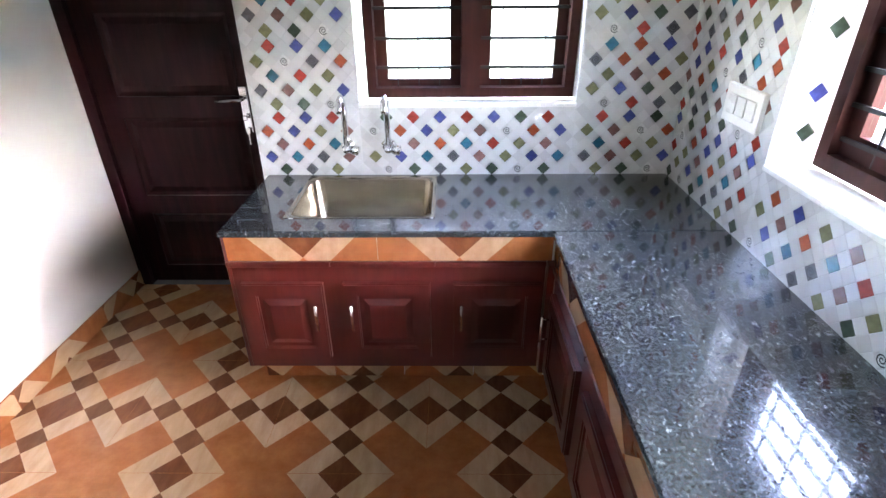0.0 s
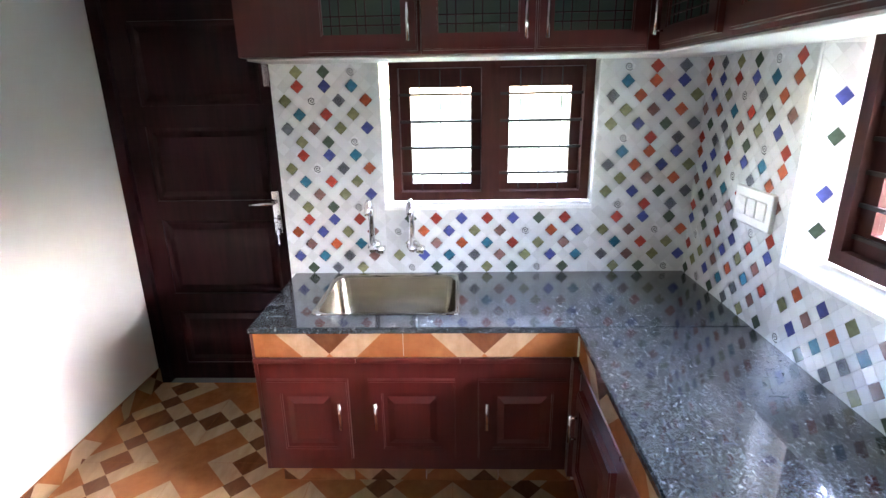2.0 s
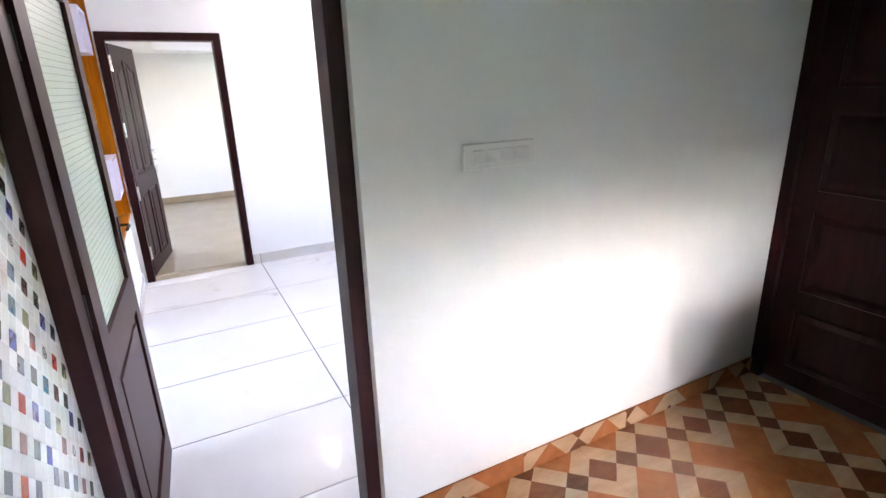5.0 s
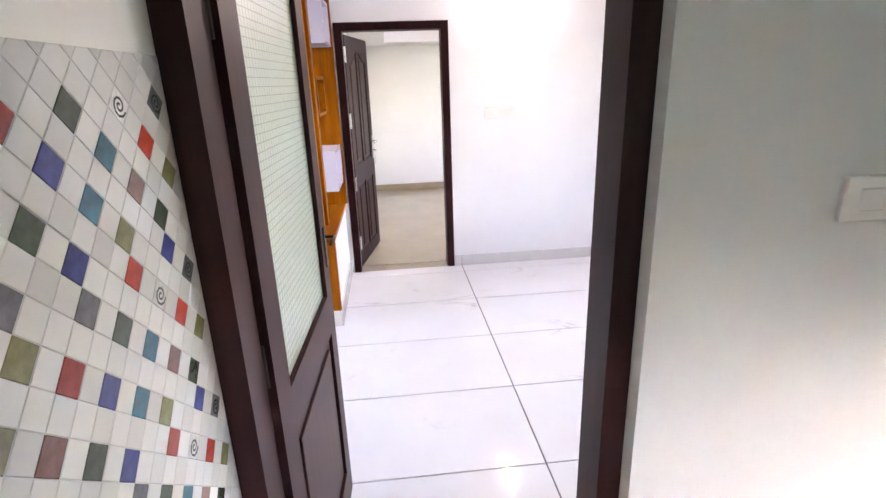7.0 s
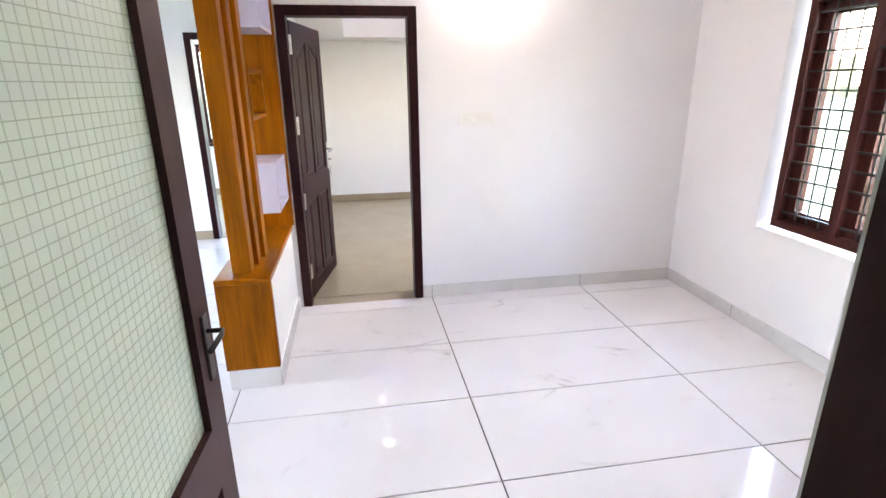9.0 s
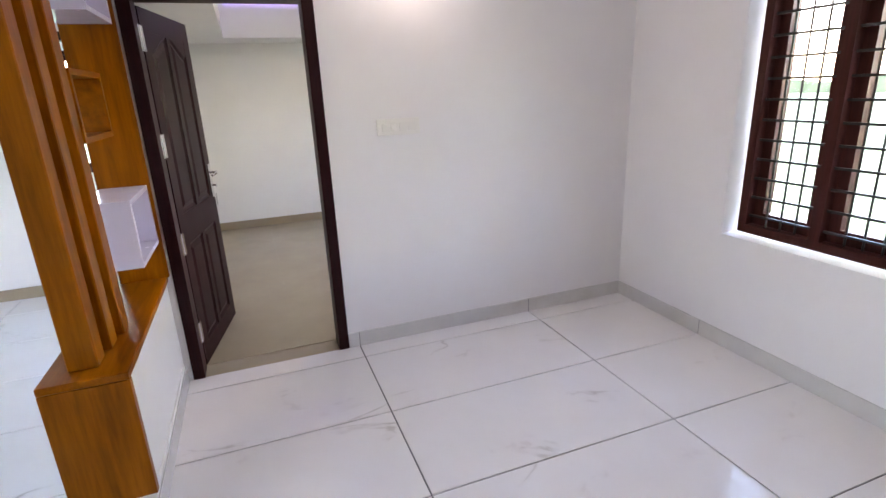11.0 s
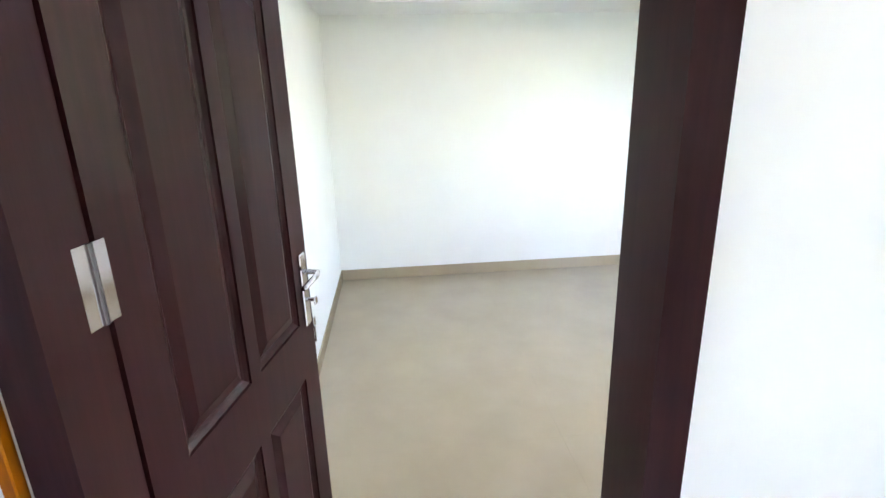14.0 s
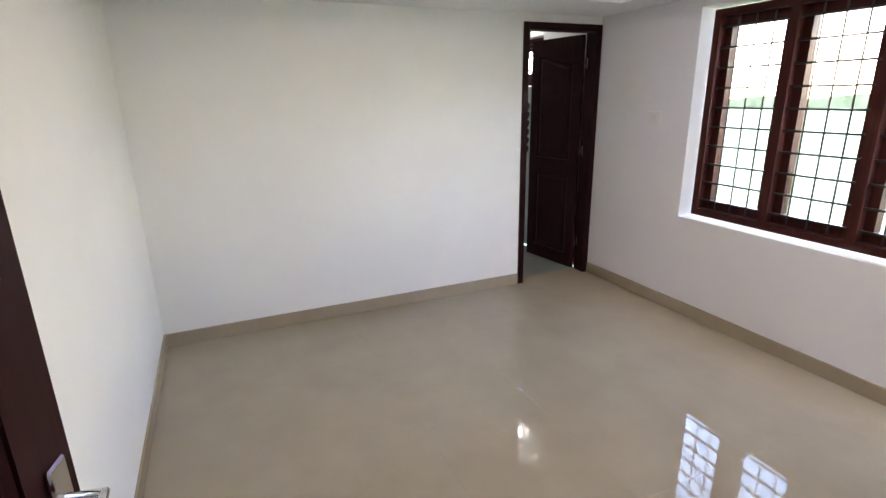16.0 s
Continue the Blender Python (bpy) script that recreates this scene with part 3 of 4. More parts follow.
door_frame("door_frame_5", "x", L_DOOR[0], L_DOOR[1], 2.05, -5.62, -5.485, 0.06, "dark maroon door frame of the far room", M_MAROON)


# ---- switches ----
def switch_plate(m, w, h, rockers, label, proud=0.009):
    """Local x along the plate, y out of the wall, z up from its lower edge."""
    s = thing("switch_plate", label=label, category="switch", m=m)
    part("plate", box(0, w, 0, proud, 0, h, 0.003), M_PLASTIC, s, local=True)
    for k in range(rockers):
        rw = (w - 0.05) / rockers
        x = 0.025 + k * rw
        part("rocker", box(x + 0.002, x + rw - 0.004, proud, proud + 0.005, h * 0.25, h * 0.75, 0.002), M_PLASTIC_DIM, s, local=True)
    return s


switch_plate(pose(0.0, -1.255, 1.308, 0, 0, -90), 0.28, 0.085, 4, "white modular switch plate on the kitchen wall", 0.014)
switch_plate(pose(KR, -0.605, 1.10, 0, 0, 90), 0.225, 0.125, 3, "white switch and socket plate standing proud of the tiled wall", 0.018)
switch_plate(pose(DX, -1.287, 1.275, 0, 0, -90), 0.255, 0.092, 4, "white modular switch plate on the dining wall")
switch_plate(pose(-6.43, BY1, 1.32, 0, 0, 180), 0.12, 0.08, 1, "small white switch plate beside the bathroom door")


# ---- kitchen fittings ----
CZ = 0.76
FY, RX = -0.575, 2.128


def cabinet_door(parent, m, w, h, handle_side, glass=False):
    """Local x along the face, y out of the face, z up."""
    b = pierced("y", 0, w, 0, h, 0, 0.022, [(0.055, w - 0.055, 0.055, h - 0.055)])
    bmesh.ops.recalc_face_normals(b, faces=b.faces)
    front = [e for e in b.edges if all(v.co.y > 0.0219 for v in e.verts) and len(e.link_faces) == 2 and abs(e.link_faces[0].normal.dot(e.link_faces[1].normal)) < 0.2]
    bmesh.ops.bevel(b, geom=front, offset=0.005, segments=2, affect="EDGES")
    b.transform(m)
    dr = part("cabinet_door", b, M_CAB, parent, local=True)
    if glass:
        b = box(0.055, w - 0.055, 0.006, 0.010, 0.055, h - 0.055)
        b.transform(m)
        part("pane", b, M_CAB_GLASS, dr, "dark green glass with a lattice", local=True)
        b = bmesh.new()
        for k in range(1, 9):
            x = 0.055 + (w - 0.11) * k / 9
            if k % 3 != 0:
                box(x - 0.002, x + 0.002, 0.010, 0.014, 0.056, h - 0.056, bm=b)
        for k in range(1, 16):
            z = 0.055 + (h - 0.11) * k / 16
            if k % 3 != 0:
                box(0.056, w - 0.056, 0.0105, 0.0145, z - 0.002, z + 0.002, bm=b)
        b.transform(m)
        part("lattice", b, M_MAROON, dr, local=True)
    else:
        b = box(0.055, w - 0.055, 0.004, 0.010, 0.055, h - 0.055)
        vo = [b.verts.new((x, 0.010, z)) for x, z in ((0.07, 0.07), (w - 0.07, 0.07), (w - 0.07, h - 0.07), (0.07, h - 0.07))]
        vi = [b.verts.new((x, 0.019, z)) for x, z in ((0.095, 0.095), (w - 0.095, 0.095), (w - 0.095, h - 0.095), (0.095, h - 0.095))]
        for k in range(4):
            b.faces.new((vo[k], vo[(k + 1) % 4], vi[(k + 1) % 4], vi[k]))
        b.faces.new(vi)
        b.transform(m)
        part("panel", b, M_CAB, dr, local=True)
    x = w - 0.03 if handle_side > 0 else 0.03
    z0, z1 = (0.03, 0.15) if glass else (h * 0.5 - 0.055 + 0.04, h * 0.5 + 0.055 + 0.04)
    b = rod([(x, 0.02, z0 + 0.012), (x, 0.045, z0 + 0.012)], 0.004, 6)
    rod([(x, 0.02, z1 - 0.012), (x, 0.045, z1 - 0.012)], 0.004, 6, bm=b)
    rod([(x, 0.047, z0), (x, 0.047, z1)], 0.0068, 8, bm=b)
    b.transform(m)
    part("handle", b, M_CHROME, dr, "slim chrome bar handle", local=True, smooth=True)
    return dr


def base_cabinet(m, w, doors, label, group="base cabinets"):
    """Face frame with doors: local x along, y out of the face, z from the plinth top."""
    c = thing("base_cabinet", label=label, category="cabinet", group=group, m=m)
    h = 0.49
    part("face_frame", pierced("y", 0, w, 0, h, -0.02, 0.0, [(a + 0.02, b - 0.02, 0.08, h - 0.1) for a, b, s in doors]), M_CAB, c, local=True)
    part("carcass", box(0.002, w - 0.002, -0.5, -0.021, 0.0, 0.38), M_CAB, c, local=True)
    part("top_rail", box(0.001, w - 0.001, 0.0005, 0.013, h - 0.022, h - 0.001, 0.004, seg=2), M_CAB, c, local=True)
    for a, b, s in doors:
        cabinet_door(c, Matrix.Translation((a, 0.001, 0.058)), b - a, 0.345, s)
    return c


PLINTH = 0.15
base_cabinet(pose(2.10, FY, PLINTH, 0, 0, 180), 0.40, [(0.012, 0.335, 1)], "red-brown polished sink base cabinet with panelled door")
base_cabinet(pose(1.70, FY, PLINTH, 0, 0, 180), 0.38, [(0.02, 0.342, 1)], "red-brown polished sink base cabinet with panelled door")
base_cabinet(pose(1.32, FY, PLINTH, 0, 0, 180), 0.38, [(0.035, 0.338, -1)], "red-brown polished end base cabinet with panelled door")
for _k in range(4):
    base_cabinet(pose(RX, -0.62 - 0.48 * _k, PLINTH, 0, 0, 90) @ Matrix.Translation((-0.48, 0, 0)), 0.48, [(0.04, 0.44, -1 if _k % 2 else 1)],
                 "red-brown polished side base cabinet under the granite counter")

tagged(part("corner_post", box(2.1005, 2.127, -0.615, FY - 0.0005, PLINTH, 0.641, 0.001), M_CAB), "red-brown wooden post closing the base cabinet corner", "cabinet filler")

# granite counter in one L with a sink cut-out
SINK = (1.142, 1.692, -0.466, -0.036)
xs, ys = [0.935, SINK[0], SINK[1], 2.112, KR], [-2.45, -0.583, SINK[2], SINK[3], 0.0]


def granite_slab(xs, ys, solid):
    """One slab of the counter over the grid cells for which solid(i, j) holds, its upper edges rounded."""
    b = bmesh.new()
    seen = {}

    def corner(x, y, z):
        if (x, y, z) not in seen:
            seen[(x, y, z)] = b.verts.new((x, y, z))
        return seen[(x, y, z)]

    cells = {(i, j) for i in range(len(xs) - 1) for j in range(len(ys) - 1) if solid(i, j)}
    for i, j in sorted(cells):
        q = [(xs[i], ys[j]), (xs[i + 1], ys[j]), (xs[i + 1], ys[j + 1]), (xs[i], ys[j + 1])]
        for z in (CZ - 0.022, CZ):
            b.faces.new([corner(x, y, z) for x, y in q])
        for k, (di, dj) in enumerate(((0, -1), (1, 0), (0, 1), (-1, 0))):
            if (i + di, j + dj) not in cells:
                p0, p1 = q[k], q[(k + 1) % 4]
                b.faces.new([corner(*p0, CZ - 0.022), corner(*p1, CZ - 0.022), corner(*p1, CZ), corner(*p0, CZ)])
    bmesh.ops.recalc_face_normals(b, faces=b.faces)
    rim = [e for e in b.edges if len(e.link_faces) == 2 and all(abs(v.co.z - CZ) < 1e-6 for v in e.verts) and abs(e.link_faces[0].normal.dot(e.link_faces[1].normal)) < 0.2]
    bmesh.ops.bevel(b, geom=[e for e in rim if min(v.co.y for v in e.verts) < ys[0] + 0.001 or max(v.co.x for v in e.verts) < xs[0] + 0.001 or all(SINK[0] - 0.001 < v.co.x < SINK[1] + 0.001 for v in e.verts)],
                    offset=0.006, segments=3, affect="EDGES")
    return b


counter = thing("worktop", (1.8, -0.3, CZ), "polished black speckled granite L-shaped kitchen counter of two slabs", "counter")
part("slab", granite_slab(xs, ys[1:], lambda i, j: not (i == 1 and j == 1)), M_GRANITE, counter)
part("slab", granite_slab(xs[3:], [ys[0], ys[1] - 0.0016], lambda i, j: True), M_GRANITE, counter)

# steel sink
sink = thing("kitchen_sink", ((SINK[0] + SINK[1]) / 2, (SINK[2] + SINK[3]) / 2, CZ), "single bowl stainless steel sink set into the counter", "sink")
_b = bmesh.new()


def rounded(x0, x1, y0, y1, r, z, n=5):
    pts = []
    for cx, cy, a in ((x1 - r, y1 - r, 0), (x0 + r, y1 - r, 90), (x0 + r, y0 + r, 180), (x1 - r, y0 + r, 270)):
        for k in range(n + 1):
            t = radians(a + 90 * k / n)
            pts.append((cx + r * math.cos(t), cy + r * math.sin(t), z))
    return pts


_rings = [rounded(SINK[0] - 0.006, SINK[1] + 0.006, SINK[2] - 0.004, SINK[3] + 0.008, 0.012, CZ + 0.002),
          rounded(SINK[0] + 0.008, SINK[1] - 0.008, SINK[2] + 0.005, SINK[3] - 0.022, 0.05, CZ + 0.002),
          rounded(SINK[0] + 0.012, SINK[1] - 0.012, SINK[2] + 0.009, SINK[3] - 0.027, 0.05, CZ - 0.006),
          rounded(SINK[0] + 0.022, SINK[1] - 0.022, SINK[2] + 0.02, SINK[3] - 0.038, 0.055, CZ - 0.185),
          rounded(SINK[0] + 0.035, SINK[1] - 0.035, SINK[2] + 0.033, SINK[3] - 0.05, 0.05, CZ - 0.203),
          rounded(SINK[0] + 0.08, SINK[1] - 0.08, SINK[2] + 0.08, SINK[3] - 0.09, 0.05, CZ - 0.208)]
_rv = [[_b.verts.new(p) for p in r] for r in _rings]
for r0, r1 in zip(_rv, _rv[1:]):
    for k in range(len(r0)):
        _b.faces.new((r0[k], r0[(k + 1) % len(r0)], r1[(k + 1) % len(r0)], r1[k]))
_b.faces.new(_rv[-1])
part("bowl", _b, M_STEEL, sink, smooth=True)
_cx, _cy = (SINK[0] + SINK[1]) / 2, (SINK[2] + SINK[3]) / 2
part("drain", rod([(_cx, _cy, CZ - 0.2075), (_cx, _cy, CZ - 0.202)], 0.04, 20), M_CHROME, sink, "round chrome drain")

# two swan-neck wall taps
for _x in (1.315, 1.492):
    tap = thing("wall_tap", (_x, 0.0, 0.90), "chrome swan-neck wall tap above the sink", "tap", "taps over the sink")
    part("flange", rod([(_x, -0.006, 0.895), (_x, -0.02, 0.895)], 0.03, 16), M_CHROME, tap, smooth=True)
    part("valve_body", rod([(_x, -0.006, 0.895), (_x, -0.06, 0.895), (_x, -0.085, 0.895)], 0.019, 12, radii=[0.018, 0.02, 0.012]), M_CHROME, tap, smooth=True)
    part("knob", rod([(_x + 0.018, -0.05, 0.89), (_x + 0.05, -0.055, 0.885)], 0.021, 10), M_CHROME, tap, smooth=True)
    _pts = [(_x, -0.055, 0.90), (_x, -0.055, 1.07)]
    for k in range(1, 10):
        a = math.pi * k / 10 * 1.15
        _pts.append((_x, -0.055 - 0.045 * (1 - math.cos(a)), 1.07 + 0.045 * math.sin(a)))
    part("spout", rod(_pts, 0.0125, 10), M_CHROME, tap, smooth=True)


# wall cabinets over the counter
def wall_cabinet(m, w, doors, label):
    c = thing("wall_cabinet", label=label, category="cabinet", group="wall cabinets", m=m)
    part("carcass", box(0.001, w - 0.001, -0.278, -0.001, 0, 0.62), M_CAB, c, local=True)
    for a, b, s in doors:
        cabinet_door(c, Matrix.Translation((a, 0.001, 0.012)), b - a, 0.58, s, True)
    return c


WZ = 1.685
wall_cabinet(pose(2.36, -0.30, WZ, 0, 0, 180), 0.39, [(0.01, 0.385, 1)], "red-brown wall cabinet with a latticed glass door")
wall_cabinet(pose(1.97, -0.30, WZ, 0, 0, 180), 0.40, [(0.008, 0.392, -1)], "red-brown wall cabinet with a latticed glass door")
wall_cabinet(pose(1.57, -0.30, WZ, 0, 0, 180), 0.655, [(0.012, 0.395, -1)], "red-brown wall cabinet with a latticed glass door and blank end")
wall_cabinet(pose(2.40, -0.30, WZ, 0, 0, 90) @ Matrix.Translation((-0.5, 0, 0)), 0.5, [(0.05, 0.45, 1)], "red-brown corner wall cabinet with a latticed glass door")
for _k in range(3):
    wall_cabinet(pose(2.40, -0.80 - 0.5 * _k, WZ, 0, 0, 90) @ Matrix.Translation((-0.5, 0, 0)), 0.5, [(0.02, 0.48, -1)], "red-brown side wall cabinet with a latticed glass door")
part("corner_filler", box(2.362, KR - 0.001, -0.298, -0.001, WZ, WZ + 0.62), M_CAB)
tagged(bpy.data.objects["corner_filler"], "red-brown wooden filler closing the wall cabinet corner", "cabinet filler")
tagged(part("lintel_shelf", box(0.93, KR - 0.001, -0.262, -0.004, WZ - 0.010, WZ - 0.002, 0.002), M_WALL), "thin white concrete slab under the wall cabinets", "shelf slab")
tagged(part("lintel_shelf", box(2.42, KR - 0.001, -2.4, -0.287, WZ - 0.010, WZ - 0.002, 0.002), M_WALL), "thin white concrete slab under the side wall cabinets", "shelf slab")

# white window sills and reveals
for _n, _a in (("sill_1", (K_WIN[0], K_WIN[1], -0.006, 0.08, K_WIN[2], K_WIN[2] + 0.018)), ("sill_2", (KR - 0.008, KR + 0.13, R_WIN[0], R_WIN[1], R_WIN[2], R_WIN[2] + 0.018))):
    structure(_n, box(*_a, 0.003), M_WALL, "white tiled window sill", "sill")

# ---- dining and living fittings ----
PY0, PY1, PX0, PX1 = -3.01, -2.735, DX, -2.428
pt = thing("partition_wall", ((PX0 + PX1) / 2, -2.86, 0), "low white partition with a honey teak top and end panel", "partition")
part("core", box(PX0 + 0.001, PX1 - 0.03, PY0 + 0.015, PY1 - 0.012, 0, 0.596), M_WALL, pt)
part("plinth", box(PX0 + 0.06, PX1 - 0.0, PY0 + 0.01, PY1 - 0.004, 0, 0.115), M_WALL, pt)
part("end_panel", box(PX1 - 0.03, PX1 + 0.002, PY0, PY1, 0.116, 0.598, 0.002), M_TEAK, pt, "honey teak veneer end panel")
part("top", box(PX0 + 0.001, PX1 + 0.002, PY0, PY1, 0.599, 0.628, 0.003), M_TEAK_H, pt, "honey teak veneer top")

sc = thing("display_screen", (-2.95, -2.86, 0.628), "honey teak open display screen with slats and shelf boxes", "room divider")
for _x, _y0, _y1 in ((-2.555, -2.935, -2.838), (-2.69, -2.925, -2.824), (-2.825, -2.92, -2.808)):
    part("slat", box(_x - 0.045, _x + 0.045, _y0, _y1, 0.628, TOP, 0.004), M_TEAK, sc)
part("filler", box(-2.82, -2.56, -2.925, -2.86, 0.628, TOP), M_TEAK, sc)
part("wall_panel", box(DX + 0.001, DX + 0.022, -2.95, -2.722, 0.628, TOP, 0.002), M_TEAK, sc)


def open_box(x0, x1, y0, y1, z0, z1, t):
    b = pierced("y", x0, x1, z0, z1, y0, y1, [(x0 + t, x1 - t, z0 + t, z1 - t)])
    return b


part("shelf_box", open_box(-3.32, -2.865, -2.93, -2.80, 1.375, 1.645, 0.022), M_TEAK_H, sc)
for _z in (0.821, 1.86):
    part("white_box", open_box(DX + 0.023, -3.03, -2.94, -2.737, _z, _z + 0.30, 0.02), M_LAMINATE, sc, "white laminate open box")
    part("box_back", box(DX + 0.04, -3.05, -2.938, -2.928, _z + 0.02, _z + 0.28), M_LAMINATE, sc, "white laminate box back")

# skirtings
def skirting(name, runs, z, material, label, t=0.01):
    b = bmesh.new()
    for x0, x1, y0, y1 in runs:
        box(x0, x1, y0, y1, 0.0, z, 0.002, bm=b)
    return structure(name, b, material, label, "skirting")


skirting("baseboard_dining", [(DX, DX + 0.01, B_DOOR[1] + 0.001, B_DOOR[1] + 0.066), (DX, DX + 0.01, B_DOOR[1] + 0.069, -0.5585), (DX, DX + 0.01, -0.5555, DY), (DX + 0.01, -2.7295, DY - 0.01, DY), (-2.7265, -1.5295, DY - 0.01, DY), (-1.5265, -0.2, DY - 0.01, DY), (-0.21, -0.2, K_OPEN[1] + 0.02, DY - 0.01),
                              (PX0 + 0.013, PX1, PY1 - 0.004, PY1 + 0.004)], 0.095, M_SKIRT, "pale grey marble skirting in the dining room")
skirting("baseboard_joint", [(DX, DX + 0.0092, -0.5585, -0.5555), (DX, DX + 0.0092, B_DOOR[1] + 0.066, B_DOOR[1] + 0.069), (-2.7295, -2.7265, DY - 0.0092, DY), (-1.5295, -1.5265, DY - 0.0092, DY)], 0.0945, M_JOINT, "dark grey joints between the dining skirting tiles")
skirting("baseboard_living", [(-5.5, BNX, -2.96, -2.95), (-5.5, -5.49, -7.0, L_DOOR[0]), (-5.5, -5.49, L_DOOR[1], -2.96), (-8.0, -7.99, -7.0, -2.95)], 0.095, M_BEIGE_SKIRT, "beige skirting in the living room")
skirting("baseboard_bedroom", [(BX, BX + 0.01, BY0, BATH[0]), (BX + 0.01, BNX, BY0, BY0 + 0.01), (BX + 0.01, BNX, BY1 - 0.01, BY1), (BNX - 0.01, BNX, B_DOOR[1] + 0.01, BY1 - 0.01)],
         0.09, M_BEIGE_SKIRT, "beige tile skirting round the bedroom")

# ---- lamps ----
WARM, COOL = (1.0, 0.94, 0.86), (1.0, 0.95, 0.90)
M_BULB = glow("lit_bulb", (0.95, 0.97, 1.0), 2.0)


def bulb(x, y, z, nx, energy, label):
    o = thing("wall_bulb", (x, y, z), label, "lamp")
    part("holder", rod([(x, y, z), (x + nx * 0.05, y, z)], 0.025, 14), M_PLASTIC, o, smooth=True)
    pts = [(x + nx * (0.05 + 0.11 * k / 8), y, z) for k in range(9)]
    rad = [0.014, 0.018, 0.027, 0.032, 0.034, 0.033, 0.028, 0.018, 0.004]
    part("globe", rod(pts, 0.03, 14, radii=rad), M_BULB, o, "glowing white bulb", smooth=True)
    lamp("bulb_light", "POINT", (x + nx * 0.25, y, z), energy, COOL, 0.05)


bulb(DX, -1.33, 2.25, 1, 0.11, "lit white bulb on the dining room wall")


BULB_X, BULB_Z = -8.02, 2.27
o = thing("wall_bulb", (BULB_X, BY1 - 0.006, BULB_Z), "lit white bulb on the bathroom wall", "lamp")
part("holder", rod([(BULB_X, BY1 - 0.007, BULB_Z), (BULB_X, BY1 - 0.03, BULB_Z)], 0.025, 14), M_PLASTIC, o, smooth=True)
part("globe", rod([(BULB_X, BY1 - 0.03 - 0.1 * k / 8, BULB_Z) for k in range(9)], 0.03, 14, radii=[0.016, 0.024, 0.036, 0.043, 0.046, 0.044, 0.037, 0.024, 0.005]), M_BULB, o, "glowing white bulb", smooth=True)
lamp("bathroom_light", "POINT", (BULB_X, BY1 - 0.25, BULB_Z), 0.12, (1, 1, 1), 0.04)


# ceiling fitting with its beam; also carries the added fill lights
def downlight(x, y, z, energy, label, col=COOL, r=0.045):
    o = thing("downlight", (x, y, z), label, "lamp", "recessed ceiling lights")
    part("bezel", rod([(x, y, z - 0.006), (x, y, z)], r + 0.015, 20), M_PLASTIC, o)
    part("diffuser", rod([(x, y, z - 0.010), (x, y, z - 0.006)], r, 20), M_BULB, o, "lit round diffuser")
    lamp("downlight_fill_beam", "AREA", (x, y, z - 0.02), energy, col, 0.09)


# added fill for the bedroom: no fitting is known at this spot
downlight(-4.7, -1.0, 2.55, 0.46, "fill light added under the bedroom ceiling in downlight form")
downlight(-6.05, -2.1, 2.55, 0.0015, "small fill light added under the bedroom ceiling in downlight form cove", r=0.022)
downlight(-5.06, -2.1, 2.55, 0.004, "small fill light added under the bedroom ceiling in downlight form cove", r=0.022)
# unseen warm fill, added to brighten the living room
downlight(-2.0, -4.6, TOP, 0.10, "unseen fill light added under the living room ceiling", WARM)
# unseen too: added to lift the dining room beyond its wall bulb
downlight(-1.6, -1.3, TOP, 0.24, "unseen fill light added under the dining room ceiling")
strip = thing("led_strip", (-5.2, -1.0, 2.40), "violet light strip hidden in the bedroom ceiling cove", "light strip")
part("strip", box(BX + 0.56, BX + 0.575, BY0 + 0.45, BY1 - 0.4, 2.42, 2.44), glow("violet_strip", (0.35, 0.25, 1.0), 0.12), strip)

# ---- large tiled surfaces ----
def pattern_polys():
    """One 0.6 m tile of the wood-print pattern, centred on the red diamond: (corners, shade)."""
    hb, hs, hl = 0.099, 0.061, 0.079

    def dia(cx, cy, h):
        return [(cx + h, cy), (cx, cy + h), (cx - h, cy), (cx, cy - h)]

    out = [(dia(0, 0, hb), 2)]
    for sx, sy in ((1, 0), (0, 1), (-1, 0), (0, -1)):
        out.append((dia(sx * (hb + hs), sy * (hb + hs), hs), 3))
    for sx in (1, -1):
        for sy in (1, -1):
            out.append(([(sx * hb, 0), (sx * (hb + hs), sy * hs), (sx * hs, sy * (hb + hs)), (0, sy * hb)], 1))
    o = hl + 0.112
    for cx, cy, ax in ((0.3, 0, 0), (-0.3, 0, 0), (0, 0.3, 1), (0, -0.3, 1)):
        out.append((dia(cx, cy, hl), 2))
        for s in (1, -1):
            e = hl + 0.0
            g = 0.056
            if ax == 0:
                out.append(([(cx - e, cy), (cx - e - g + 0.0, cy + s * g), (cx, cy + s * o), (cx, cy + s * hl)], 1))
                out.append(([(cx, cy + s * hl), (cx, cy + s * o), (cx + e + g, cy + s * g), (cx + e, cy)], 1))
            else:
                out.append(([(cx, cy - e), (cx + s * g, cy - e - g), (cx + s * o, cy), (cx + s * hl, cy)], 1))
                out.append(([(cx + s * hl, cy), (cx + s * o, cy), (cx + s * g, cy + e + g), (cx, cy + e)], 1))
    return out


PATTERN = pattern_polys()
M_PATTERN = [M_FLOOR_ORANGE, M_FLOOR_PALE, M_FLOOR_RED, M_FLOOR_DARK]


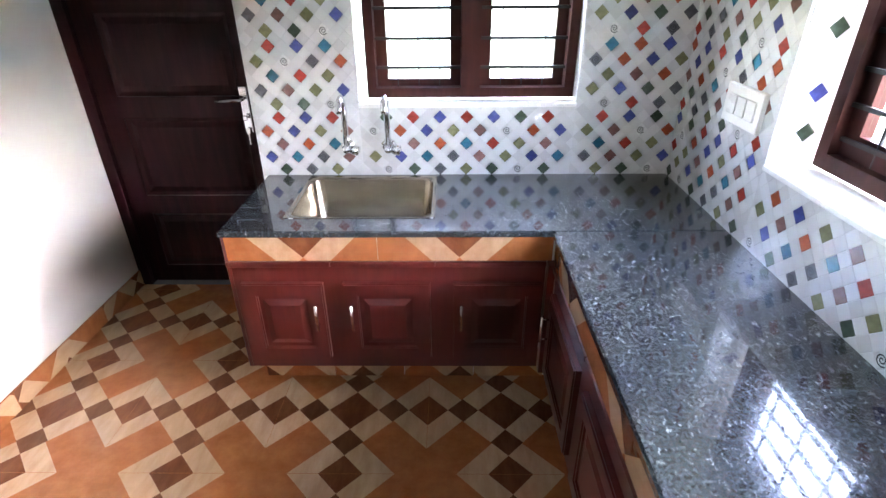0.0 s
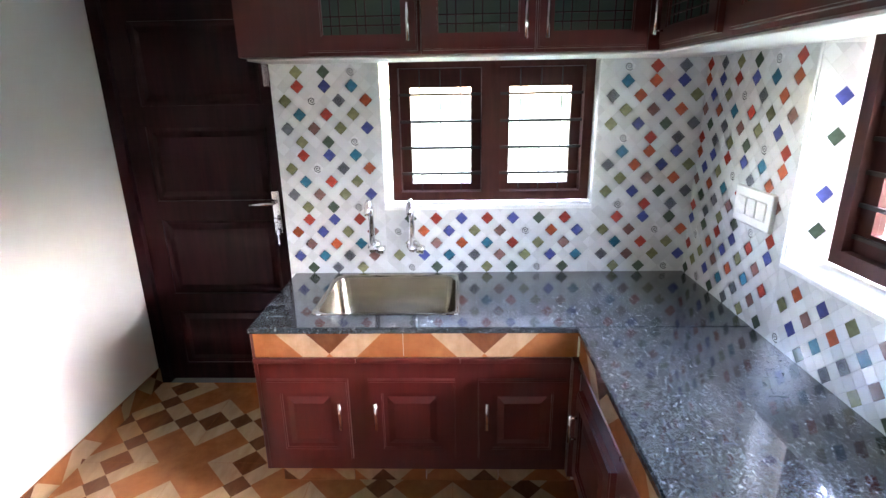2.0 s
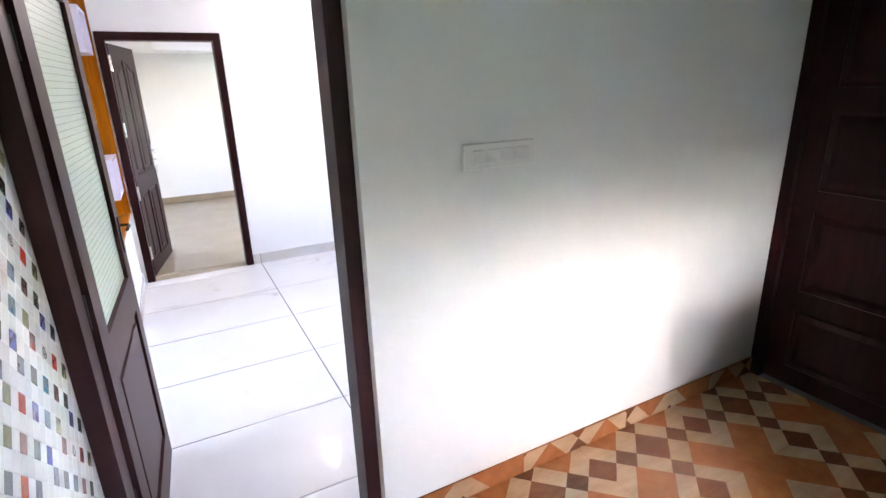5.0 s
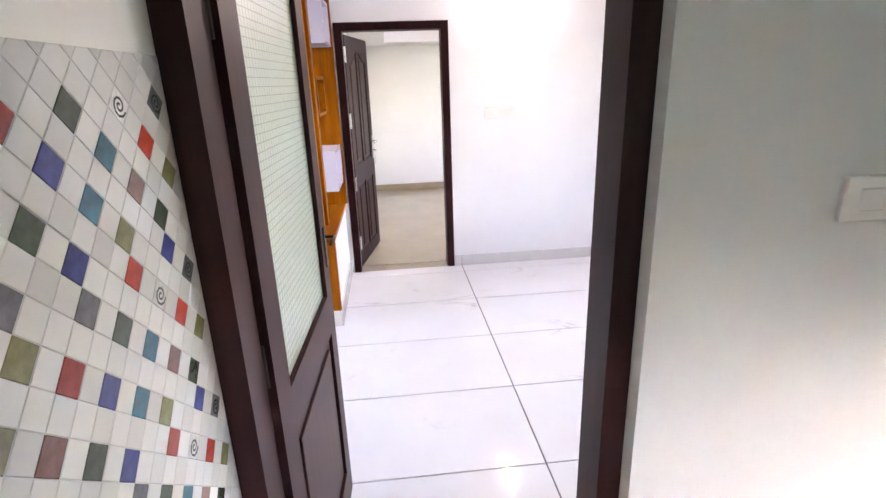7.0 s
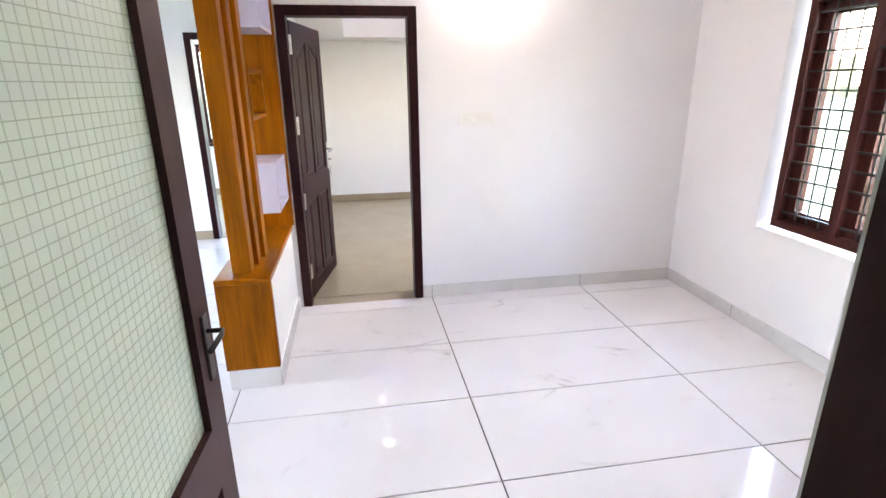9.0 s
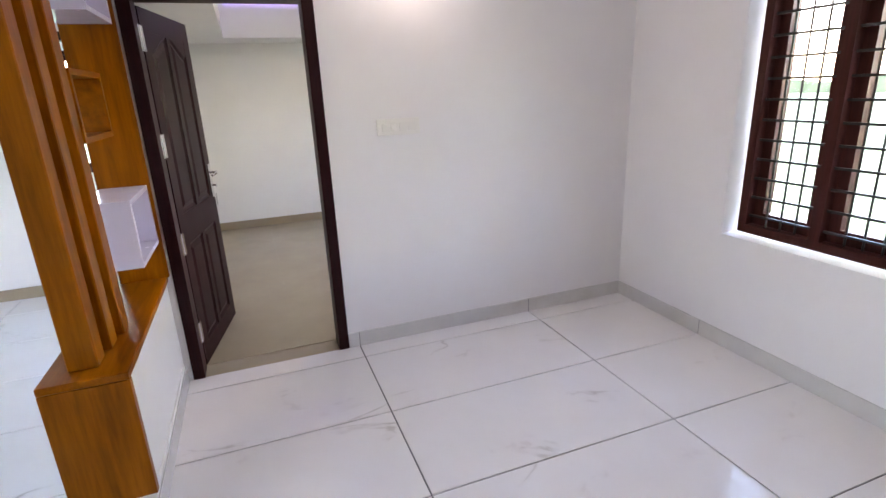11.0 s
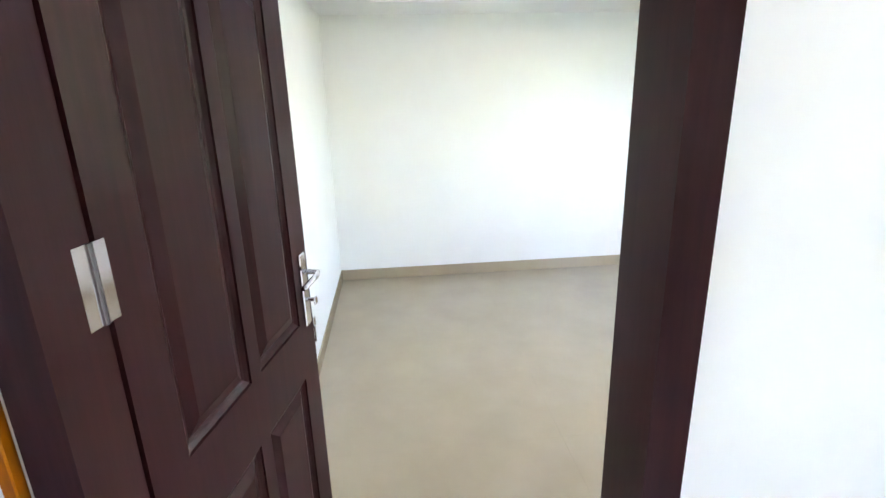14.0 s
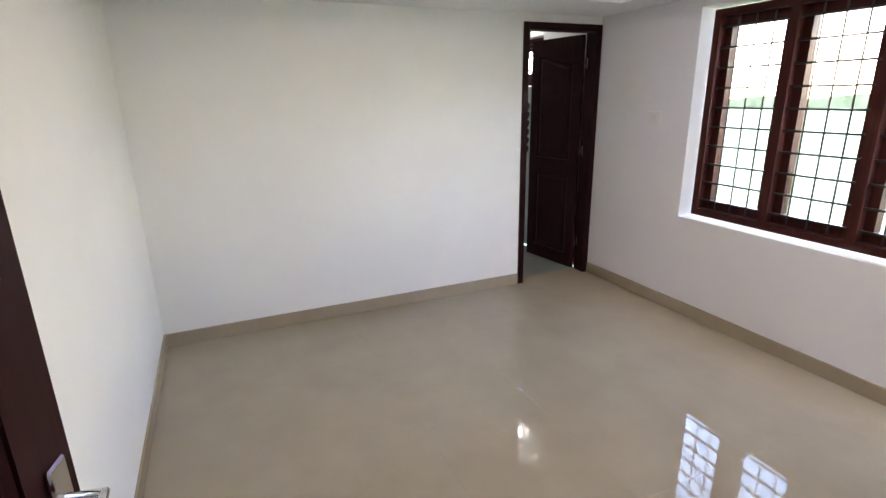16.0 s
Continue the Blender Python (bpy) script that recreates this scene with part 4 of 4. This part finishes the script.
def pattern_tile(bm, a0, a1, b0, b1, cx, cy, put, lift=0.0004):
    """Fills a rectangle with the printed pattern whose tile is centred on cx, cy; put maps (a, b, height) to a corner."""
    q = [(a0, b0), (a1, b0), (a1, b1), (a0, b1)]
    top = [bm.verts.new(put(a, b, 0.0)) for a, b in q]
    low = [bm.verts.new(put(a, b, -0.006)) for a, b in q]
    bm.faces.new(top).material_index = 0
    for k in range(4):
        bm.faces.new((low[k], low[(k + 1) % 4], top[(k + 1) % 4], top[k])).material_index = 0
    for poly, shade_id in PATTERN:
        p = clip_poly([(x + cx, y + cy) for x, y in poly], a0 + 0.0006, a1 - 0.0006, b0 + 0.0006, b1 - 0.0006)
        if p:
            bm.faces.new([bm.verts.new(put(a, b, lift)) for a, b in p]).material_index = shade_id


PCX, PCY = 0.165, -0.668
floor_k = structure("floor_kitchen", box(0.0, KR, KF, KD + 0.08, -0.0059, -0.0055), M_JOINT, "kitchen floor of wood-print tiles in a geometric pattern", "floor")
for _i in range(-1, 6):
    for _j in range(-5, 3):
        cx, cy = PCX + 0.6 * _i, PCY + 0.6 * _j
        a0, a1 = max(cx - 0.3, 0.0), min(cx + 0.3, 2.2)
        b0, b1 = max(cy - 0.3, KF), min(cy + 0.3, KD - 0.02)
        if a1 - a0 < 0.01 or b1 - b0 < 0.01:
            continue
        _b = bmesh.new()
        pattern_tile(_b, a0, a1, b0, b1, cx, cy, lambda a, b, h: (a, b, h))
        part("floor_tile", _b, M_PATTERN, floor_k)

# strips of the same tile: skirting, counter apron and plinth
_b = bmesh.new()
for _k in range(5):
    y0, y1 = -1.865 + 0.598 * _k, min(-1.865 + 0.598 * _k + 0.5965, KD - 0.021)
    if y1 > y0:
        pattern_tile(_b, y0, y1, 0.0, 0.095, y0 + (0.3 if _k % 2 else 0.0), 0.155 if _k % 2 else -0.06, lambda a, b, h: (0.010 + h, a, b))
structure("baseboard_kitchen", _b, M_PATTERN, "wood-print tile skirting along the white kitchen wall", "skirting")
apron = thing("counter_apron", (1.5, FY, 0.642), "wood-print tile band under the granite edge", "tile band")
for x0, x1, cx in ((0.952, 1.494, 1.225), (1.4955, 2.118, 1.787)):
    _b = bmesh.new()
    pattern_tile(_b, x0, x1, 0.642, CZ - 0.023, cx, 1.035, lambda a, b, h: (a, FY - 0.004 - h, b))
    part("apron_tile", _b, M_PATTERN, apron)
for _k in range(4):
    y0, y1 = max(-0.60 - 0.56 * (_k + 1), -2.44), -0.60 - 0.56 * _k - 0.0015
    if y1 > y0:
        _b = bmesh.new()
        pattern_tile(_b, y0, y1, 0.642, CZ - 0.023, y1 - 0.27, 1.035, lambda a, b, h: (RX - 0.008 - h, a, b))
        part("apron_tile", _b, M_PATTERN, apron)
plinth = thing("cabinet_plinth", (1.5, FY + 0.11, 0.0), "wood-print tiled plinth under the base cabinets", "plinth")
for _k in range(4):
    x0, x1 = 0.955 + 0.3 * _k, min(0.955 + 0.3 * _k + 0.2985, 2.16)
    _b = bmesh.new()
    pattern_tile(_b, x0, x1, 0.0, 0.149, x0 + 0.12 * _k, 0.155, lambda a, b, h: (a, FY + 0.11 - h, b))
    part("plinth_tile", _b, M_PATTERN, plinth)
tagged(part("plinth_core", box(0.957, KR - 0.005, FY + 0.117, -0.005, 0.0, 0.149), M_WALL), "rendered block plinth under the base cabinets", "plinth")
tagged(part("side_plinth", box(RX + 0.09, KR - 0.005, -2.44, FY + 0.105, 0.0, 0.149), M_FLOOR_RED), "brown tiled plinth under the side cabinets", "plinth")
tagged(part("apron_core", box(0.955, KR - 0.005, FY + 0.004, SINK[2] - 0.03, 0.642, CZ - 0.024), M_WALL), "rendered beam behind the counter apron", "counter support")
tagged(part("side_apron_core", box(RX, KR - 0.005, -2.44, FY + 0.002, 0.642, CZ - 0.024), M_WALL), "rendered beam behind the side apron", "counter support")
tagged(part("end_gable", box(0.940, 0.954, FY - 0.004, -0.003, 0.15, CZ - 0.023, 0.002), M_CAB), "red-brown end gable of the base cabinets", "panel")

# marble tiles, 1.2 by 0.6 m
floor_d = structure("floor_dining", box(-5.5, 0.0, -7.0, DY, -0.0059, -0.0055), M_JOINT, "glossy white marble tiled floor with grey joints", "floor")
for _i in range(-5, 6):
    for _j in range(-5, 3):
        x0, y0 = -2.728 + 0.6 * _i, -1.757 + 1.2 * _j
        x1, y1 = x0 + 0.6, y0 + 1.2
        x0, x1, y0, y1 = max(x0, -5.5), min(x1, -0.02), max(y0, -7.0), min(y1, DY)
        if x1 <= DX + 0.01:
            y1 = min(y1, -2.95)
        elif x0 < DX and y1 > -2.9:
            x0 = DX
        if x1 - x0 < 0.02 or y1 - y0 < 0.02:
            continue
        part("marble_tile", box(x0 + 0.0036, x1 - 0.0036, y0 + 0.0036, y1 - 0.0036, -0.005, 0.0), M_MARBLE, floor_d)

# beige tiles of the bedroom
floor_b = structure("floor_bedroom", box(BX - 0.12, DX - 0.001, BY0, BY1, -0.0029, -0.0025), M_BEIGE_JOINT, "glossy beige tiled bedroom floor", "floor")
for _i in range(6):
    for _j in range(6):
        x0, y0 = BX - 0.12 + 0.6 * _i, BY0 + 0.6 * _j
        x1, y1 = min(x0 + 0.6, DX - 0.001), min(y0 + 0.6, BY1)
        if x1 - x0 > 0.02 and y1 - y0 > 0.02:
            part("floor_tile", box(x0 + 0.0002, x1 - 0.0002, y0 + 0.0002, y1 - 0.0002, -0.0025, 0.0), M_BEIGE, floor_b)

# mosaic on the kitchen walls
D = 0.0571


def chip_mesh(name, mats, motif):
    """A pillowed diamond in local x (along), z (up), rising in -y."""
    h, t = D / 2 - 0.0002, 0.0008
    b = bmesh.new()
    lo = [b.verts.new(p) for p in ((h, 0, 0), (0, 0, h), (-h, 0, 0), (0, 0, -h))]
    k = 0.94
    hi = [b.verts.new((v.co.x * k, -t, v.co.z * k)) for v in lo]
    for i in range(4):
        b.faces.new((lo[i], lo[(i + 1) % 4], hi[(i + 1) % 4], hi[i]))
    b.faces.new(hi)
    if motif:
        prev = None
        for i in range(19):
            a = i / 18 * 3.8 * math.pi
            r = 0.0012 + 0.0155 * i / 18
            cur = [b.verts.new((math.cos(a) * (r + s), -t - 0.0004, math.sin(a) * (r + s))) for s in (-0.0019, 0.0019)]
            if prev:
                b.faces.new((prev[0], prev[1], cur[1], cur[0])).material_index = 1
            prev = cur
    me = bpy.data.meshes.new(name)
    bmesh.ops.recalc_face_normals(b, faces=b.faces)
    b.to_mesh(me)
    b.free()
    for m in mats:
        me.materials.append(m)
    return me


CHIP_MESH = {k: chip_mesh("chip_" + k, [m], False) for k, m in M_CHIP.items()}
CHIP_MESH["spiral"] = chip_mesh("chip_spiral", [M_CHIP["pale"], M_SPIRAL], True)
CHIP_MESH["dark_spiral"] = chip_mesh("chip_dark_spiral", [M_CHIP["slate"], M_SPIRAL], True)
# printed tiles of five rows; each row lists its five chips, lowest row first
TILE_LOW = ("forest dark_spiral olive forest spiral", "blue teal dark_spiral mauve olive", "mauve orange teal red olive", "orange blue olive mauve spiral", "red blue red blue forest")
TILE_HIGH = ("dark_spiral olive forest spiral red", "slate mauve olive blue forest", "orange teal red olive mauve", "olive spiral dark_spiral orange blue", "blue red blue teal orange")


def mosaic(name, label, m, rects, a_off, z_off, one=None):
    """Mosaic over the rectangles (a0, a1, z0, z1) of a wall; m carries local x along, -y out of the wall, z up."""
    wall = thing(name, label=label, category="wall tiles", kind="structure", m=m)
    b = bmesh.new()
    for a0, a1, z0, z1 in rects:
        box(a0, a1, -0.003, 0.0, z0, z1, bm=b)
    part("grout_bed", b, M_GROUT, wall, local=True)
    verts, faces = [], []
    A0, A1 = min(r[0] for r in rects), max(r[1] for r in rects)
    Z0, Z1 = min(r[2] for r in rects), max(r[3] for r in rects)
    h, t = D / 2 - 0.0002, 0.0008
    for i in range(int((A0 - a_off) / D) - 2, int((A1 - a_off) / D) + 3):
        for j in range(int((Z0 - z_off) / D) - 2, int((Z1 - z_off) / D) + 3):
            for half in (0, 1):
                cx, cz = a_off + (i + 0.5 * half) * D, z_off + (j + 0.5 * half) * D
                inside = any(a0 <= cx - h and cx + h <= a1 and z0 <= cz - h and cz + h <= z1 for a0, a1, z0, z1 in rects)
                r = j % 5
                col = half == 0 and (i + r) % 2 == 0
                pick = (TILE_LOW if 0 <= j < 5 else TILE_HIGH)[r].split()[((i + 6 + r % 2) // 2 + (1 if j >= 5 and r % 2 == 0 else 0)) % 5]
                if one:
                    pick = one[r].split()[((i + 6 + r % 2) // 2) % 5]
                if col and inside:
                    ob = new("chip", CHIP_MESH[pick])
                    ob.parent = wall
                    ob.location = (cx, -0.003, cz)
                    continue
                poly = [(cx + h, cz), (cx, cz + h), (cx - h, cz), (cx, cz - h)]
                for r in ([None] if inside else rects):
                    q = poly if r is None else clip_poly(poly, *r)
                    if len(q) < 3:
                        continue
                    n0 = len(verts)
                    mx, mz = sum(p[0] for p in q) / len(q), sum(p[1] for p in q) / len(q)
                    verts += [(x, -0.003, z) for x, z in q]
                    verts += [(mx + (x - mx) * 0.94, -0.003 - t, mz + (z - mz) * 0.94) for x, z in q]
                    k = len(q)
                    faces += [(n0 + s, n0 + (s + 1) % k, n0 + k + (s + 1) % k, n0 + k + s) for s in range(k)]
                    faces.append(tuple(range(n0 + k, n0 + 2 * k)))
    me = bpy.data.meshes.new("white_chips")
    me.from_pydata(verts, [], faces)
    me.materials.append(M_MOSAIC)
    me.update()
    ob = new("white_chips", me)
    ob.parent = wall
    tagged(ob, "glossy white pillowed mosaic chips", kind="stuff")
    return wall


zt = WZ - 0.012
mosaic("wall_tiles_back", "white diamond mosaic with coloured chips behind the sink", Matrix(),
       [(0.916, K_WIN[0], CZ - 0.004, zt), (K_WIN[0], K_WIN[1], CZ - 0.004, K_WIN[2]), (K_WIN[1], KR - 0.004, CZ - 0.004, zt)], 1.369, 0.787)
mosaic("wall_tiles_reveal", "mosaic lining of the kitchen window reveal", pose(K_WIN[0], 0, 0, 0, 0, 90), [(0.001, 0.058, K_WIN[2] + 0.018, 1.672)], 0.03, 0.787)
mosaic("wall_tiles_reveal", "mosaic lining of the kitchen window reveal", pose(K_WIN[1], 0, 0, 0, 0, -90), [(-0.058, -0.001, K_WIN[2] + 0.018, 1.672)], -0.03, 0.787)
mosaic("wall_tiles_side", "white diamond mosaic with coloured chips on the side wall", pose(KR, 0, 0, 0, 0, -90),
       [(0.0, -R_WIN[1], CZ - 0.004, zt), (-R_WIN[1], -R_WIN[0], CZ - 0.004, R_WIN[2]), (-R_WIN[0], 2.45, CZ - 0.004, zt)], 0.03, 0.787)
mosaic("wall_tiles_reveal", "mosaic lining of the side window reveal", pose(KR, R_WIN[1], 0), [(0.005, 0.118, R_WIN[2] + 0.019, 1.672)], 0.03, 0.787)
TILE_FRONT = ("slate blue olive forest spiral", "orange forest teal mauve olive", "mauve blue teal red forest", "olive red forest spiral dark_spiral", "olive slate red blue orange")
FA, FZ = 0.972, 0.923
mosaic("wall_tiles_front", "white diamond mosaic with coloured chips beside the glazed door", pose(0, KF, 0, 0, 0, 180) @ Matrix.Diagonal((FA, 1, FZ, 1)),
       [(-1.2 / FA, 0.036 / FA, 0.0, 1.63 / FZ)], -0.058 / FA, 1.405 / FZ - 10 * D, one=TILE_FRONT)
